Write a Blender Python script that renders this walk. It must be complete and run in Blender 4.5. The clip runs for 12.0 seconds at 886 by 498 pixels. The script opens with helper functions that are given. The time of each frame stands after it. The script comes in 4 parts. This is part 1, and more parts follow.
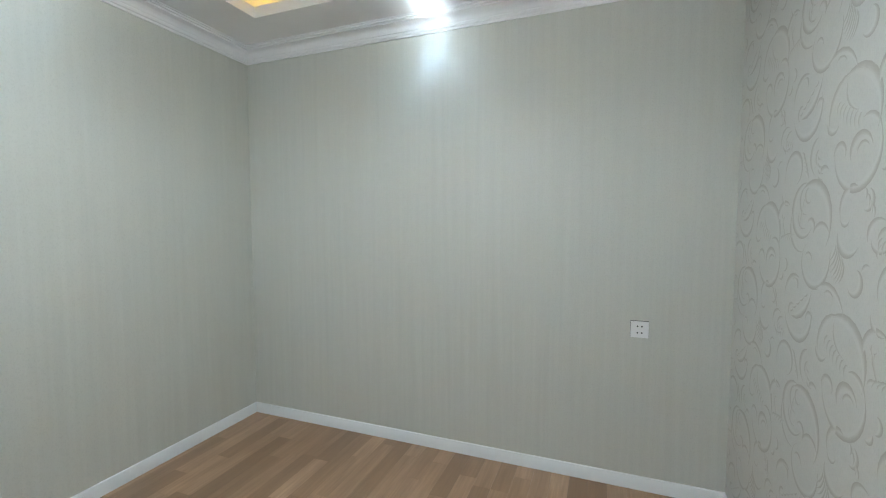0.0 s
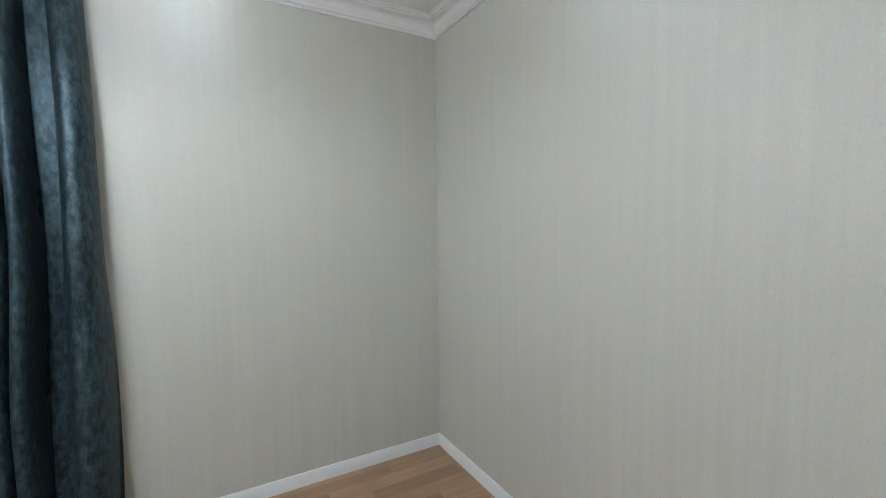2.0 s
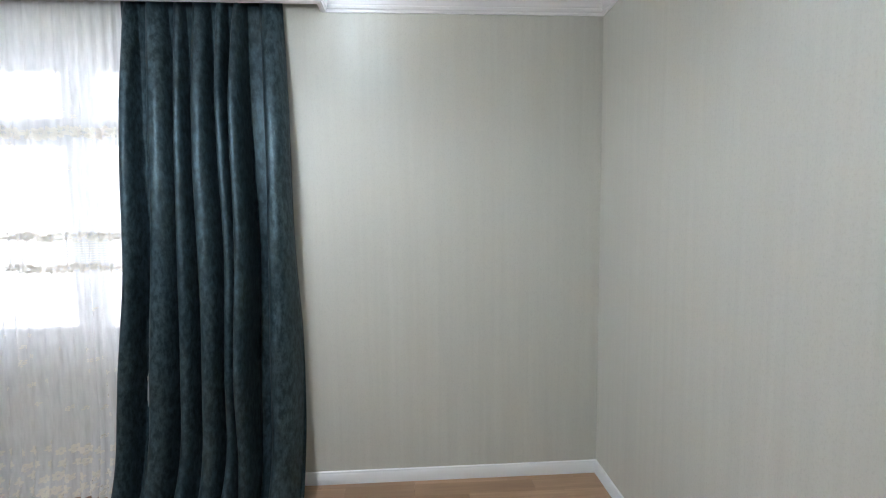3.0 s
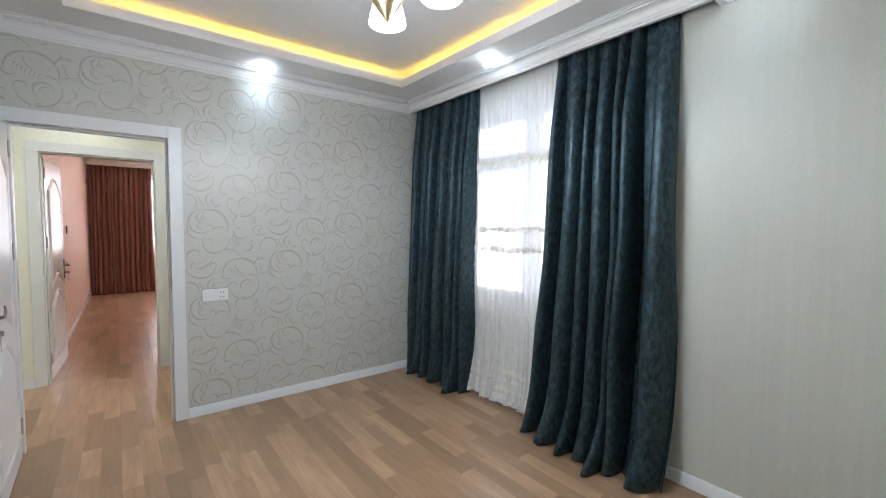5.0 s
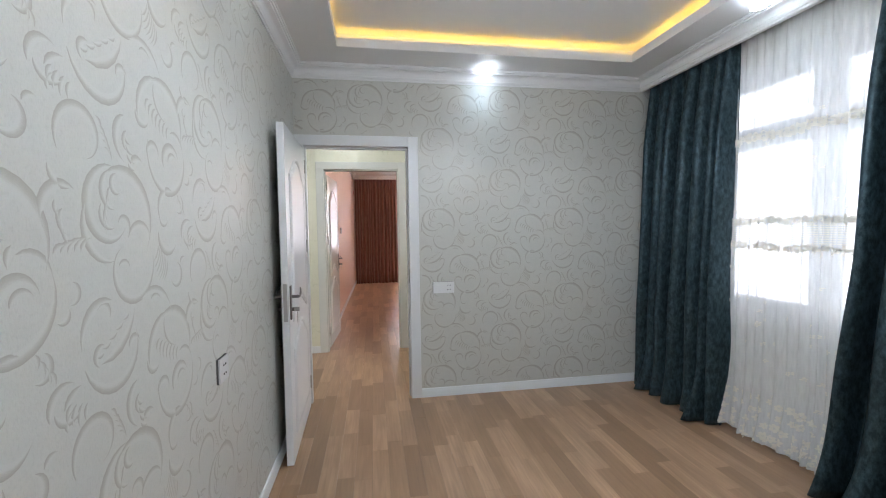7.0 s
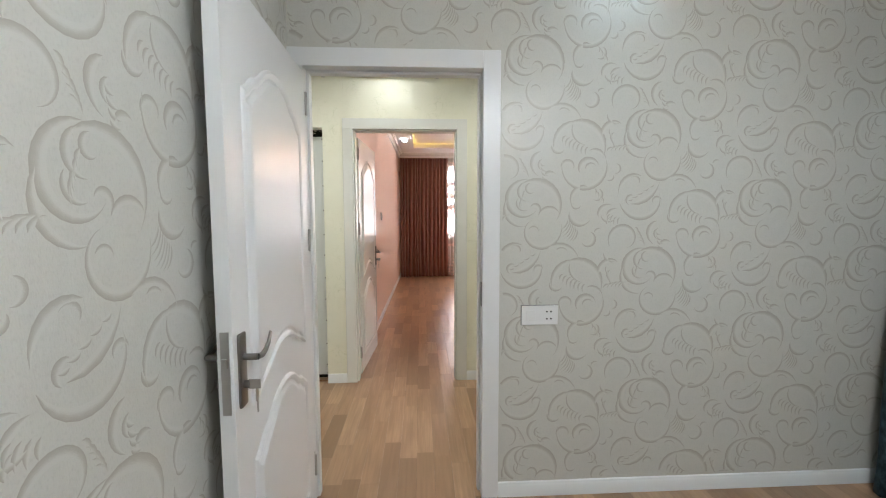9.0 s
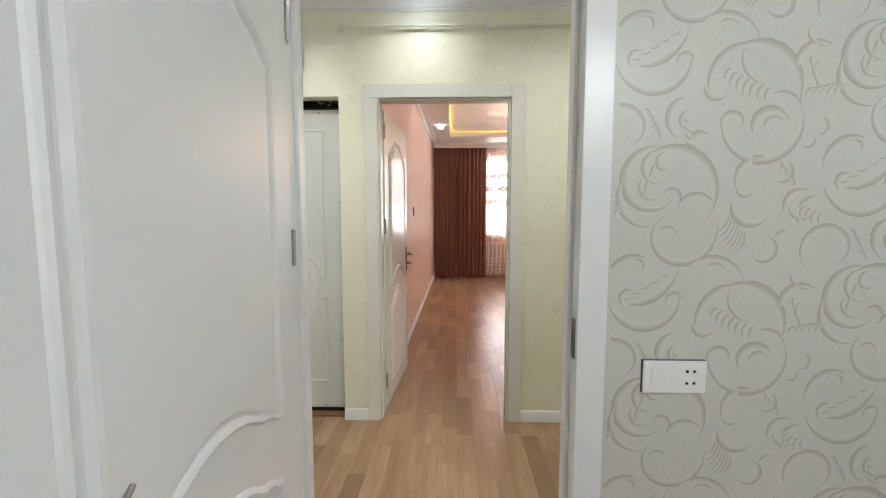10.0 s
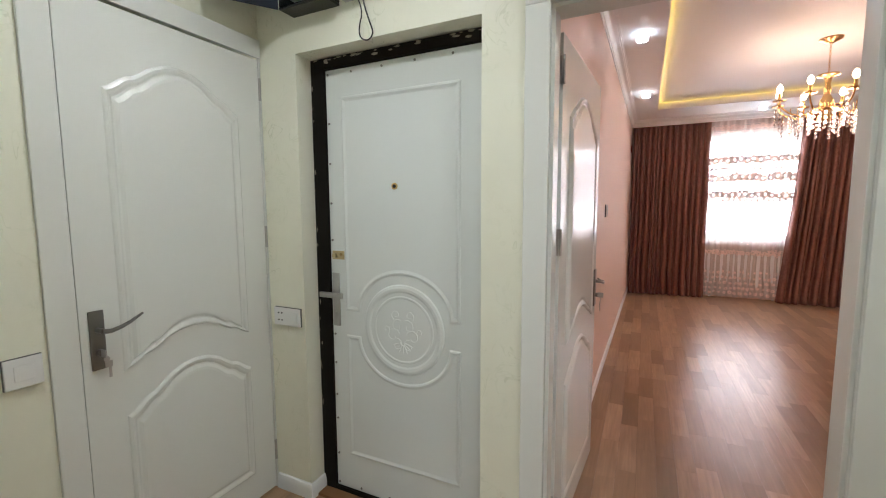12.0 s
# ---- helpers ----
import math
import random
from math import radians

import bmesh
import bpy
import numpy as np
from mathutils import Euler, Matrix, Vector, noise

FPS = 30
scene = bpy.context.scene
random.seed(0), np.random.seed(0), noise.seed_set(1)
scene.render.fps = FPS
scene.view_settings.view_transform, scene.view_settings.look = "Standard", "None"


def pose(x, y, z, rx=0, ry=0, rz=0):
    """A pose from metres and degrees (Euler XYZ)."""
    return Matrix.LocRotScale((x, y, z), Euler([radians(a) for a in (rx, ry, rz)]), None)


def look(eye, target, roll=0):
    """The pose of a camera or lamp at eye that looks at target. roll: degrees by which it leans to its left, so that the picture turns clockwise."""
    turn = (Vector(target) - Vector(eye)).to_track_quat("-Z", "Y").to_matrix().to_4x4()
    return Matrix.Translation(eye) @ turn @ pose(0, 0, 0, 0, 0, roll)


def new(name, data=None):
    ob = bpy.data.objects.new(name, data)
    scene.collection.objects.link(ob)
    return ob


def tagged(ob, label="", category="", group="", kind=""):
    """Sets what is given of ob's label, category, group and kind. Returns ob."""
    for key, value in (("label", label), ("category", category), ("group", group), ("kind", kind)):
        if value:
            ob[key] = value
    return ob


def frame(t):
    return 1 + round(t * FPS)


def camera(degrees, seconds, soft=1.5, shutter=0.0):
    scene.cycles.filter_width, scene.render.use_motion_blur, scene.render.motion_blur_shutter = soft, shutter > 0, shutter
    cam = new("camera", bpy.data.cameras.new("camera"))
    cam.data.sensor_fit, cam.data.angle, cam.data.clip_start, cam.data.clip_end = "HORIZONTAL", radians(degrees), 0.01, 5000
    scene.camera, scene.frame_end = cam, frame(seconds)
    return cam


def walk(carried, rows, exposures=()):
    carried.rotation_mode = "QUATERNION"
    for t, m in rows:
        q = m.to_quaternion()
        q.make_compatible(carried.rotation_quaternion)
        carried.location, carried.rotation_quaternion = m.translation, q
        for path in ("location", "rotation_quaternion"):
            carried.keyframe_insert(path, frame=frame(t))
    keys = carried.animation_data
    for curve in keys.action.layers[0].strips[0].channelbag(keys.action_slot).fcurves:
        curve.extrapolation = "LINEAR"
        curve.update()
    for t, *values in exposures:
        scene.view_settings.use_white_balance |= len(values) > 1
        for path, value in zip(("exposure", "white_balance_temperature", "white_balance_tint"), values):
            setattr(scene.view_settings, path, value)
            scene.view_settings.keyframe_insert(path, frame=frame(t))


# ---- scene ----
cam = camera(93.0, 12.0, soft=1.1)
PATH = [
    (0, (1.789, 0.598, 1.415), (3.654, 1.308, 1.291), -0.0),
    (0.5, (2.143, 0.555, 1.414), (3.885, 1.529, 1.284), -0.6),
    (1, (2.414, 0.568, 1.438), (3.971, 1.817, 1.309), -0.7),
    (1.5, (2.677, 0.626, 1.437), (3.961, 2.154, 1.302), -0.8),
    (2, (2.905, 0.696, 1.444), (3.889, 2.432, 1.308), -0.6),
    (2.5, (3.074, 0.752, 1.472), (3.684, 2.651, 1.337), -0.6),
    (3, (3.178, 0.726, 1.488), (3.287, 2.716, 1.332), -0.7),
    (3.5, (3.271, 0.672, 1.416), (2.884, 2.631, 1.312), -0.3),
    (3.7, (3.331, 0.694, 1.431), (2.723, 2.596, 1.325), -0.1),
    (5.5, (3.584, 0.534, 1.412), (1.834, 1.498, 1.317), 0.1),
    (6, (3.598, 0.563, 1.405), (1.742, 1.302, 1.31), -0.3),
    (6.5, (3.566, 0.586, 1.407), (1.633, 1.093, 1.307), -0.6),
    (7, (3.384, 0.585, 1.389), (1.413, 0.91, 1.289), -0.8),
    (7.5, (3.105, 0.584, 1.377), (1.122, 0.82, 1.268), -0.6),
    (9.5, (1.547, 0.574, 1.376), (-0.445, 0.616, 1.204), -0.1),
    (10, (1.171, 0.522, 1.366), (-0.821, 0.472, 1.187), -0.0),
    (10.5, (0.803, 0.507, 1.374), (-1.183, 0.361, 1.188), 0.1),
    (11, (0.468, 0.502, 1.393), (-1.502, 0.219, 1.2), -0.2),
    (11.5, (0.191, 0.438, 1.387), (-1.728, -0.092, 1.193), -0.3),
    (12, (-0.028, 0.351, 1.397), (-1.822, -0.51, 1.202), -0.3),
]
EXPOSURES = [(0.0, 0.18, 5950, 6), (1.5, 0.2, 6050, 11), (3.0, 0.27, 6080, 13), (5.5, 0.12, 6000, 12), (7.5, -0.03, 6000, 12), (9.5, 0.2, 6400, 9), (10.5, 0.1, 6350, 8), (11.5, -0.03, 6050, 9), (12.0, 0.02, 6050, 10)]
SPOT_W, HALL_W, SHADE_W, CHAND_W = 5.0, 30, 32, 38
LED_S, SKY_S, SKY_W = 13, 2.9, 13.5
walk(cam, [(t, look(eye, target, roll)) for t, eye, target, roll in PATH], EXPOSURES)

# ---- world and light ----
world = bpy.data.worlds.new("overcast_sky")
scene.world = world
world.use_nodes = True
sky = world.node_tree.nodes.new("ShaderNodeTexSky")
sky.sky_type = "NISHITA"
sky.sun_disc = False
sky.sun_elevation, sky.sun_rotation = radians(50), radians(250)
world.node_tree.links.new(sky.outputs[0], world.node_tree.nodes["Background"].inputs[0])
world.node_tree.nodes["Background"].inputs[1].default_value = 0.1


def lamp(name, kind, m, power, color, size=0.03, spot=150, blend=0.6):
    data = bpy.data.lights.new(name, kind)
    data.energy, data.color = power, color
    if kind == "SUN":
        data.angle = size
    elif kind == "AREA":
        data.size = size
    else:
        data.shadow_soft_size = size
    if kind == "SPOT":
        data.spot_size, data.spot_blend = radians(spot), blend
    ob = new(name, data)
    ob.matrix_world = m
    return ob


lamp("sun", "SUN", pose(0, 0, 9, 40, 0, -70), 1.0, (1, 0.97, 0.93), radians(15))

# plan of the place
E, N = 4.177, 3.01            # bedroom: x 0..E, y 0..N, west wall at x = 0
CORN, RING, TOP = 2.541, 2.64, 2.772
PEL_X, PEL_Y = 2.706, 2.905   # pelmet's end and front
HW = -1.475                   # hall's west wall
HS = -1.28                    # hall's south wall
HN = 2.3                      # hall's north end
LE, LW, LN = -1.62, -7.70, 3.45   # living room
LCORN, LRING, LTOP = 2.64, 2.74, 2.852
COOL, BULB = (0.60, 0.83, 1.0), (1.0, 0.66, 0.50)

BED_SPOTS = [(0.135, 1.49), (1.31, 2.72), (2.87, 2.78), (4.02, 1.56), (1.31, 0.2), (2.87, 0.2)]
for (x, y), k in zip(BED_SPOTS, (1, 1, 0.7, 1.3, 0.12, 0.12)):
    lamp("spot_lamp", "SPOT", pose(x, y, RING - 0.021), SPOT_W * k, COOL, 0.006, 136, 1.0)
LIV_SPOTS = [(-2.3, 0.27), (-3.8, 0.28), (-5.7, 0.31), (-7.1, 1.72)]
for x, y in LIV_SPOTS:
    lamp("spot_lamp", "SPOT", pose(x, y, LRING - 0.05), 9, (1, 0.83, 0.82), 0.04, 125, 1.0)
# first follows the glow on the wall; the other two are added fill, unseen
HALL_SPOTS = [(-1.2, 0.33), (-0.8, -0.55), (-0.72, 1.25)]
for (x, y), k in zip(HALL_SPOTS, (0.35, 1.25, 1.2)):
    lamp("spot_lamp", "SPOT", pose(x, y, 2.60), HALL_W * k, (1, 0.99, 0.93), 0.04, 160, 1.0)


# ---- materials ----
def nodes_of(name):
    m = bpy.data.materials.new(name)
    m.use_nodes = True
    nt = m.node_tree
    return m, nt, nt.nodes, nt.links, nt.nodes["Principled BSDF"]


def coords(nt, scale, space="Object"):
    t = nt.nodes.new("ShaderNodeTexCoord")
    mp = nt.nodes.new("ShaderNodeMapping")
    mp.inputs["Scale"].default_value = scale
    if space == "World":
        g = nt.nodes.new("ShaderNodeNewGeometry")
        nt.links.new(g.outputs["Position"], mp.inputs[0])
    else:
        nt.links.new(t.outputs[space], mp.inputs[0])
    return mp.outputs[0]


def noise_tex(nt, vec, scale, detail=4, rough=0.55):
    n = nt.nodes.new("ShaderNodeTexNoise")
    n.inputs["Scale"].default_value, n.inputs["Detail"].default_value = scale, detail
    n.inputs["Roughness"].default_value = rough
    nt.links.new(vec, n.inputs["Vector"])
    return n.outputs["Fac"]


def ramp(nt, fac, stops):
    r = nt.nodes.new("ShaderNodeValToRGB")
    el = r.color_ramp.elements
    while len(el) < len(stops):
        el.new(0.5)
    for e, (p, c) in zip(el, stops):
        e.position, e.color = p, (*c, 1)
    nt.links.new(fac, r.inputs[0])
    return r.outputs[0]


def mixed(nt, a, b, fac, mode="MIX"):
    """a and b: sockets or colours; fac: socket or number."""
    m = nt.nodes.new("ShaderNodeMix")
    m.data_type, m.blend_type = "RGBA", mode
    for key, v in ((0, fac), (6, a), (7, b)):
        if isinstance(v, bpy.types.NodeSocket):
            nt.links.new(v, m.inputs[key])
        else:
            m.inputs[key].default_value = v if key == 0 else (*v, 1)
    return m.outputs[2]


def bumped(nt, height, strength, dist, bsdf):
    b = nt.nodes.new("ShaderNodeBump")
    b.inputs["Strength"].default_value, b.inputs["Distance"].default_value = strength, dist
    nt.links.new(height, b.inputs["Height"])
    nt.links.new(b.outputs[0], bsdf.inputs["Normal"])


def scaled(c, k):
    return tuple(min(1, v * k) for v in c)


def plain(name, color, rough=0.5, metal=0.0, vary=0.06, grain=40, relief=0.15, big=2.5, spec=0.5):
    """Paint, plastic or metal with slight unevenness at two scales."""
    m, nt, nd, lk, b = nodes_of(name)
    v = coords(nt, (1, 1, 1), "World")
    fine, coarse = noise_tex(nt, v, grain), noise_tex(nt, v, big, 3)
    c = mixed(nt, scaled(color, 1 - vary), scaled(color, 1 + vary), coarse)
    c = mixed(nt, c, scaled(color, 1 - vary), ramp(nt, fine, [(0.55, (0, 0, 0)), (0.8, (0.5, 0.5, 0.5))]))
    lk.new(c, b.inputs["Base Color"])
    b.inputs["Roughness"].default_value, b.inputs["Metallic"].default_value = rough, metal
    b.inputs["Specular IOR Level"].default_value = spec
    if relief:
        bumped(nt, fine, relief, 0.001, b)
    return m


def glow(name, color, strength):
    m, nt, nd, lk, b = nodes_of(name)
    b.inputs["Base Color"].default_value = (*scaled(color, 0.8), 1)
    b.inputs["Emission Color"].default_value = (*color, 1)
    b.inputs["Emission Strength"].default_value = strength
    return m


def wallpaper(name, color, streak=(34, 34, 0.9), amount=0.06, rough=0.5, relief=0.3):
    """Woven vinyl wallpaper with fine upright streaks and faint clouds."""
    m, nt, nd, lk, b = nodes_of(name)
    s = noise_tex(nt, coords(nt, streak, "World"), 1.0, 5)
    cloud = noise_tex(nt, coords(nt, (1.2, 1.2, 0.8), "World"), 1.0, 3)
    fine = noise_tex(nt, coords(nt, (1, 1, 0.35), "World"), 350, 2)
    c = mixed(nt, scaled(color, 1 - amount), scaled(color, 1 + amount), ramp(nt, s, [(0.3, (0, 0, 0)), (0.7, (1, 1, 1))]))
    c = mixed(nt, c, scaled(color, 1 - 0.5 * amount), cloud)
    speck = noise_tex(nt, coords(nt, (1, 1, 0.6), "World"), 170, 3, 0.7)
    c = mixed(nt, c, scaled(color, 0.80), ramp(nt, speck, [(0.5, (0, 0, 0)), (0.75, (0.55, 0.55, 0.55))]))
    lk.new(c, b.inputs["Base Color"])
    b.inputs["Roughness"].default_value = rough
    b.inputs["Specular IOR Level"].default_value = 0.3
    both = nt.nodes.new("ShaderNodeMath")
    lk.new(s, both.inputs[0]), lk.new(fine, both.inputs[1])
    bumped(nt, both.outputs[0], relief, 0.0012, b)
    return m


def marbled(name, color, vein):
    """Cream vinyl paper with faint marbled veins in a satin print."""
    m, nt, nd, lk, b = nodes_of(name)
    v = coords(nt, (1, 1, 1), "World")
    warp = nt.nodes.new("ShaderNodeTexNoise")
    warp.inputs["Scale"].default_value, warp.inputs["Detail"].default_value = 9, 3
    warp.inputs["Distortion"].default_value = 1.6
    lk.new(v, warp.inputs["Vector"])
    line = ramp(nt, warp.outputs["Fac"], [(0.46, (0, 0, 0)), (0.5, (1, 1, 1)), (0.515, (0, 0, 0))])
    blot = ramp(nt, noise_tex(nt, v, 5, 3), [(0.45, (0, 0, 0)), (0.65, (1, 1, 1))])
    patch = mixed(nt, (0, 0, 0), line, blot)
    c = mixed(nt, color, scaled(color, 0.95), noise_tex(nt, v, 14, 5))
    c = mixed(nt, c, vein, mixed(nt, (0, 0, 0), (0.5, 0.5, 0.5), patch))
    lk.new(c, b.inputs["Base Color"])
    rg = ramp(nt, patch, [(0.0, (0.42, 0.42, 0.42)), (1.0, (0.2, 0.2, 0.2))])
    lk.new(rg, b.inputs["Roughness"])
    bumped(nt, noise_tex(nt, v, 60, 4), 0.2, 0.0015, b)
    return m


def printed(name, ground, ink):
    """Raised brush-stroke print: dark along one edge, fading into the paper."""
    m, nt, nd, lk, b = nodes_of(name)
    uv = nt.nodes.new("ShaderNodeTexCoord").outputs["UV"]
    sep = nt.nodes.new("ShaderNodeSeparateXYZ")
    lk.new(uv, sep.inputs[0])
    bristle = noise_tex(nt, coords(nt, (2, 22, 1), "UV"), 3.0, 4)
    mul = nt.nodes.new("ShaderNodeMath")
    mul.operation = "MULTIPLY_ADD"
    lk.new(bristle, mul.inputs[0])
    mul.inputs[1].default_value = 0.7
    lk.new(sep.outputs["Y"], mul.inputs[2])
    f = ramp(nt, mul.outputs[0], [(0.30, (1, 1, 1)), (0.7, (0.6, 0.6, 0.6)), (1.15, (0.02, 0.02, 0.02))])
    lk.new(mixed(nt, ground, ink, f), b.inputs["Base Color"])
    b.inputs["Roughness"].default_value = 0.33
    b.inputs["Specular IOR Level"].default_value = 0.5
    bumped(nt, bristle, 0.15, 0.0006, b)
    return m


def laminate(name, source):
    """Oiled-look oak laminate; every stave has its own tone. source: where the stave's random number comes from."""
    m, nt, nd, lk, b = nodes_of(name)
    if source == "object":
        rnd = nd.new("ShaderNodeObjectInfo").outputs["Random"]
    else:
        rnd = nd.new("ShaderNodeNewGeometry").outputs["Random Per Island"]
    shift = nd.new("ShaderNodeCombineXYZ")
    times = nd.new("ShaderNodeMath")
    times.operation = "MULTIPLY"
    times.inputs[1].default_value = 37
    lk.new(rnd, times.inputs[0])
    lk.new(times.outputs[0], shift.inputs[2])
    add = nd.new("ShaderNodeVectorMath")
    lk.new(coords(nt, (3, 60, 1), "World"), add.inputs[0])
    lk.new(shift.outputs[0], add.inputs[1])
    grain = noise_tex(nt, add.outputs[0], 1.3, 3, 0.5)
    add2 = nd.new("ShaderNodeVectorMath")
    lk.new(coords(nt, (2.5, 14, 1), "World"), add2.inputs[0])
    lk.new(shift.outputs[0], add2.inputs[1])
    cloud = noise_tex(nt, add2.outputs[0], 1.0, 2)
    tone = ramp(nt, rnd, [(0.0, FLOOR_C[0]), (0.4, FLOOR_C[1]), (0.75, FLOOR_C[2]), (1.0, FLOOR_C[3])])
    c = mixed(nt, tone, FLOOR_C[4], ramp(nt, grain, [(0.3, (0, 0, 0)), (0.75, (0.42, 0.42, 0.42))]))
    c = mixed(nt, c, FLOOR_C[4], ramp(nt, cloud, [(0.35, (0, 0, 0)), (0.7, (0.35, 0.35, 0.35))]))
    lk.new(c, b.inputs["Base Color"])
    b.inputs["Roughness"].default_value = 0.29
    return m


def velvet(name, dark, light, sheen, silk):
    """Crushed velvet: blotchy nap that catches the light."""
    m, nt, nd, lk, b = nodes_of(name)
    v = coords(nt, (1, 1, 0.5), "World")
    blot = noise_tex(nt, v, 44, 5, 0.7)
    big = noise_tex(nt, v, 6, 3)
    c = mixed(nt, dark, light, ramp(nt, blot, [(0.40, (0.15, 0.15, 0.15)), (0.72, (1, 1, 1))]))
    c = mixed(nt, c, dark, ramp(nt, big, [(0.4, (0, 0, 0)), (0.7, (0.35, 0.35, 0.35))]))
    lk.new(c, b.inputs["Base Color"])
    b.inputs["Roughness"].default_value = 0.5
    b.inputs["Metallic"].default_value = silk
    b.inputs["Specular IOR Level"].default_value = 0.3
    b.inputs["Sheen Weight"].default_value, b.inputs["Sheen Roughness"].default_value = sheen, 0.45
    b.inputs["Sheen Tint"].default_value = (*scaled(light, 4.5), 1)
    bumped(nt, noise_tex(nt, v, 90, 3), 0.3, 0.002, b)
    return m


def voile(name, color, solid):
    """Thin net curtain: partly see-through, lit from behind."""
    m, nt, nd, lk, b = nodes_of(name)
    out = nd["Material Output"]
    tr, tl, df = nd.new("ShaderNodeBsdfTransparent"), nd.new("ShaderNodeBsdfTranslucent"), nd.new("ShaderNodeBsdfDiffuse")
    tl.inputs[0].default_value = df.inputs[0].default_value = (*color, 1)
    m1, m2 = nd.new("ShaderNodeMixShader"), nd.new("ShaderNodeMixShader")
    m1.inputs[0].default_value = 0.68
    lk.new(tl.outputs[0], m1.inputs[1]), lk.new(df.outputs[0], m1.inputs[2])
    thread = ramp(nt, noise_tex(nt, coords(nt, (1, 1, 0.15), "World"), 60, 3), [(0.3, (solid * 0.93,) * 3), (0.7, (solid * 1.07,) * 3)])
    lk.new(thread, m2.inputs[0])
    lk.new(tr.outputs[0], m2.inputs[1]), lk.new(m1.outputs[0], m2.inputs[2])
    lk.new(m2.outputs[0], out.inputs[0])
    return m


def clear_glass(name, tint=(1, 1, 1), rough=0.0):
    m, nt, nd, lk, b = nodes_of(name)
    b.inputs["Base Color"].default_value = (*tint, 1)
    b.inputs["Transmission Weight"].default_value, b.inputs["Roughness"].default_value = 1.0, rough
    b.inputs["IOR"].default_value = 1.45
    return m


FLOOR_C = [(0.30, 0.182, 0.104), (0.43, 0.270, 0.160), (0.56, 0.362, 0.222), (0.375, 0.235, 0.142), (0.21, 0.128, 0.073)]
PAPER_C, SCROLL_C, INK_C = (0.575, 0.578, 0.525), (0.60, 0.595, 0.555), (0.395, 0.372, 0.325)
M_PAPER = wallpaper("beige_wallpaper", PAPER_C)
M_SCROLL = wallpaper("ivory_wallpaper", SCROLL_C, (25, 25, 25), 0.04, 0.36)
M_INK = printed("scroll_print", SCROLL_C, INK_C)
M_HALL = marbled("cream_wallpaper", (0.85, 0.845, 0.715), (0.68, 0.69, 0.54))
M_PINK = wallpaper("peach_wallpaper", (0.80, 0.63, 0.55), (34, 34, 0.9), 0.035)
M_CEIL = plain("ceiling_paint", (0.78, 0.77, 0.76), 0.6, vary=0.02)
M_PLASTER = plain("cornice_paint", (0.80, 0.80, 0.80), 0.4, vary=0.02)
M_WHITE = plain("door_lacquer", (0.76, 0.77, 0.78), 0.3, vary=0.015, relief=0.05)
M_HDOOR = plain("hall_door_lacquer", (0.76, 0.77, 0.74), 0.25, vary=0.02, relief=0.05)
M_BASE = plain("baseboard_white", (0.80, 0.82, 0.83), 0.35, vary=0.02)
M_PLASTIC = plain("white_plastic", (0.82, 0.82, 0.82), 0.25, vary=0.01, relief=0)
M_SLOT = plain("black_slot", (0.015, 0.015, 0.015), 0.6, relief=0)
M_EDGE = plain("grey_shadow_gap", (0.10, 0.10, 0.10), 0.6, relief=0)
M_STEEL = plain("brushed_nickel", (0.48, 0.47, 0.46), 0.3, 1.0, grain=160)
M_DSTEEL = plain("dark_nickel", (0.24, 0.23, 0.22), 0.28, 1.0, grain=160)
M_BRASS = plain("brushed_brass", (0.55, 0.45, 0.26), 0.28, 1.0, grain=120)
M_GOLD = plain("polished_gold", (0.75, 0.52, 0.24), 0.2, 1.0)
M_FRAME = plain("dark_steel_frame", (0.011, 0.009, 0.007), 0.6, vary=0.3, grain=25, relief=0.4, spec=0.1)
M_FLAKE = plain("chipped_plaster", (0.34, 0.30, 0.22), 0.8, vary=0.3)
M_BOARD = plain("white_moulded_board", (0.70, 0.73, 0.72), 0.33, vary=0.03, grain=20, relief=0.1)
M_BLACK = plain("black_plastic", (0.012, 0.013, 0.016), 0.2, relief=0.05)
M_SMOKE = plain("smoked_cover", (0.02, 0.025, 0.04), 0.08, relief=0)
M_CABLE = plain("black_cable", (0.02, 0.02, 0.02), 0.5, relief=0)
M_FLOOR = laminate("oak_laminate", "object")
M_FLOOR_FAR = laminate("oak_laminate_field", "island")
M_SUB = plain("floor_joint", (0.10, 0.065, 0.04), 0.7)
M_TEAL = velvet("teal_velvet", (0.010, 0.022, 0.028), (0.082, 0.128, 0.150), 0.0, 0.55)
M_BROWN = velvet("brown_velvet", (0.22, 0.098, 0.078), (0.36, 0.185, 0.15), 0.08, 0.2)
M_VOILE = voile("white_voile", (0.95, 0.95, 0.95), 0.72)
M_LACE = plain("ivory_lace", (0.80, 0.77, 0.70), 0.8)
M_LVOILE = voile("cream_voile", (0.95, 0.88, 0.84), 0.62)
M_LLACE = plain("rose_lace", (0.88, 0.74, 0.69), 0.8)
M_PVC = plain("white_pvc", (0.82, 0.83, 0.84), 0.3, vary=0.01, relief=0)
M_GLASS = clear_glass("window_glass")
M_CRYSTAL = clear_glass("crystal", (1, 0.97, 0.93))
M_LED = glow("warm_led_strip", (1.0, 0.60, 0.07), LED_S)
M_LLED = glow("yellow_led_strip", (1.0, 0.68, 0.14), LED_S * 0.5)
M_SPOTGLOW = glow("cool_led", (0.88, 0.95, 1.0), 14)
M_SHADE = glow("lit_frosted_glass", (0.93, 0.97, 1.0), 6)
M_BULB = glow("lit_candle_bulb", (1.0, 0.74, 0.45), 25)
M_SKYGLOW = glow("white_sky", (0.95, 0.97, 1.0), SKY_S)
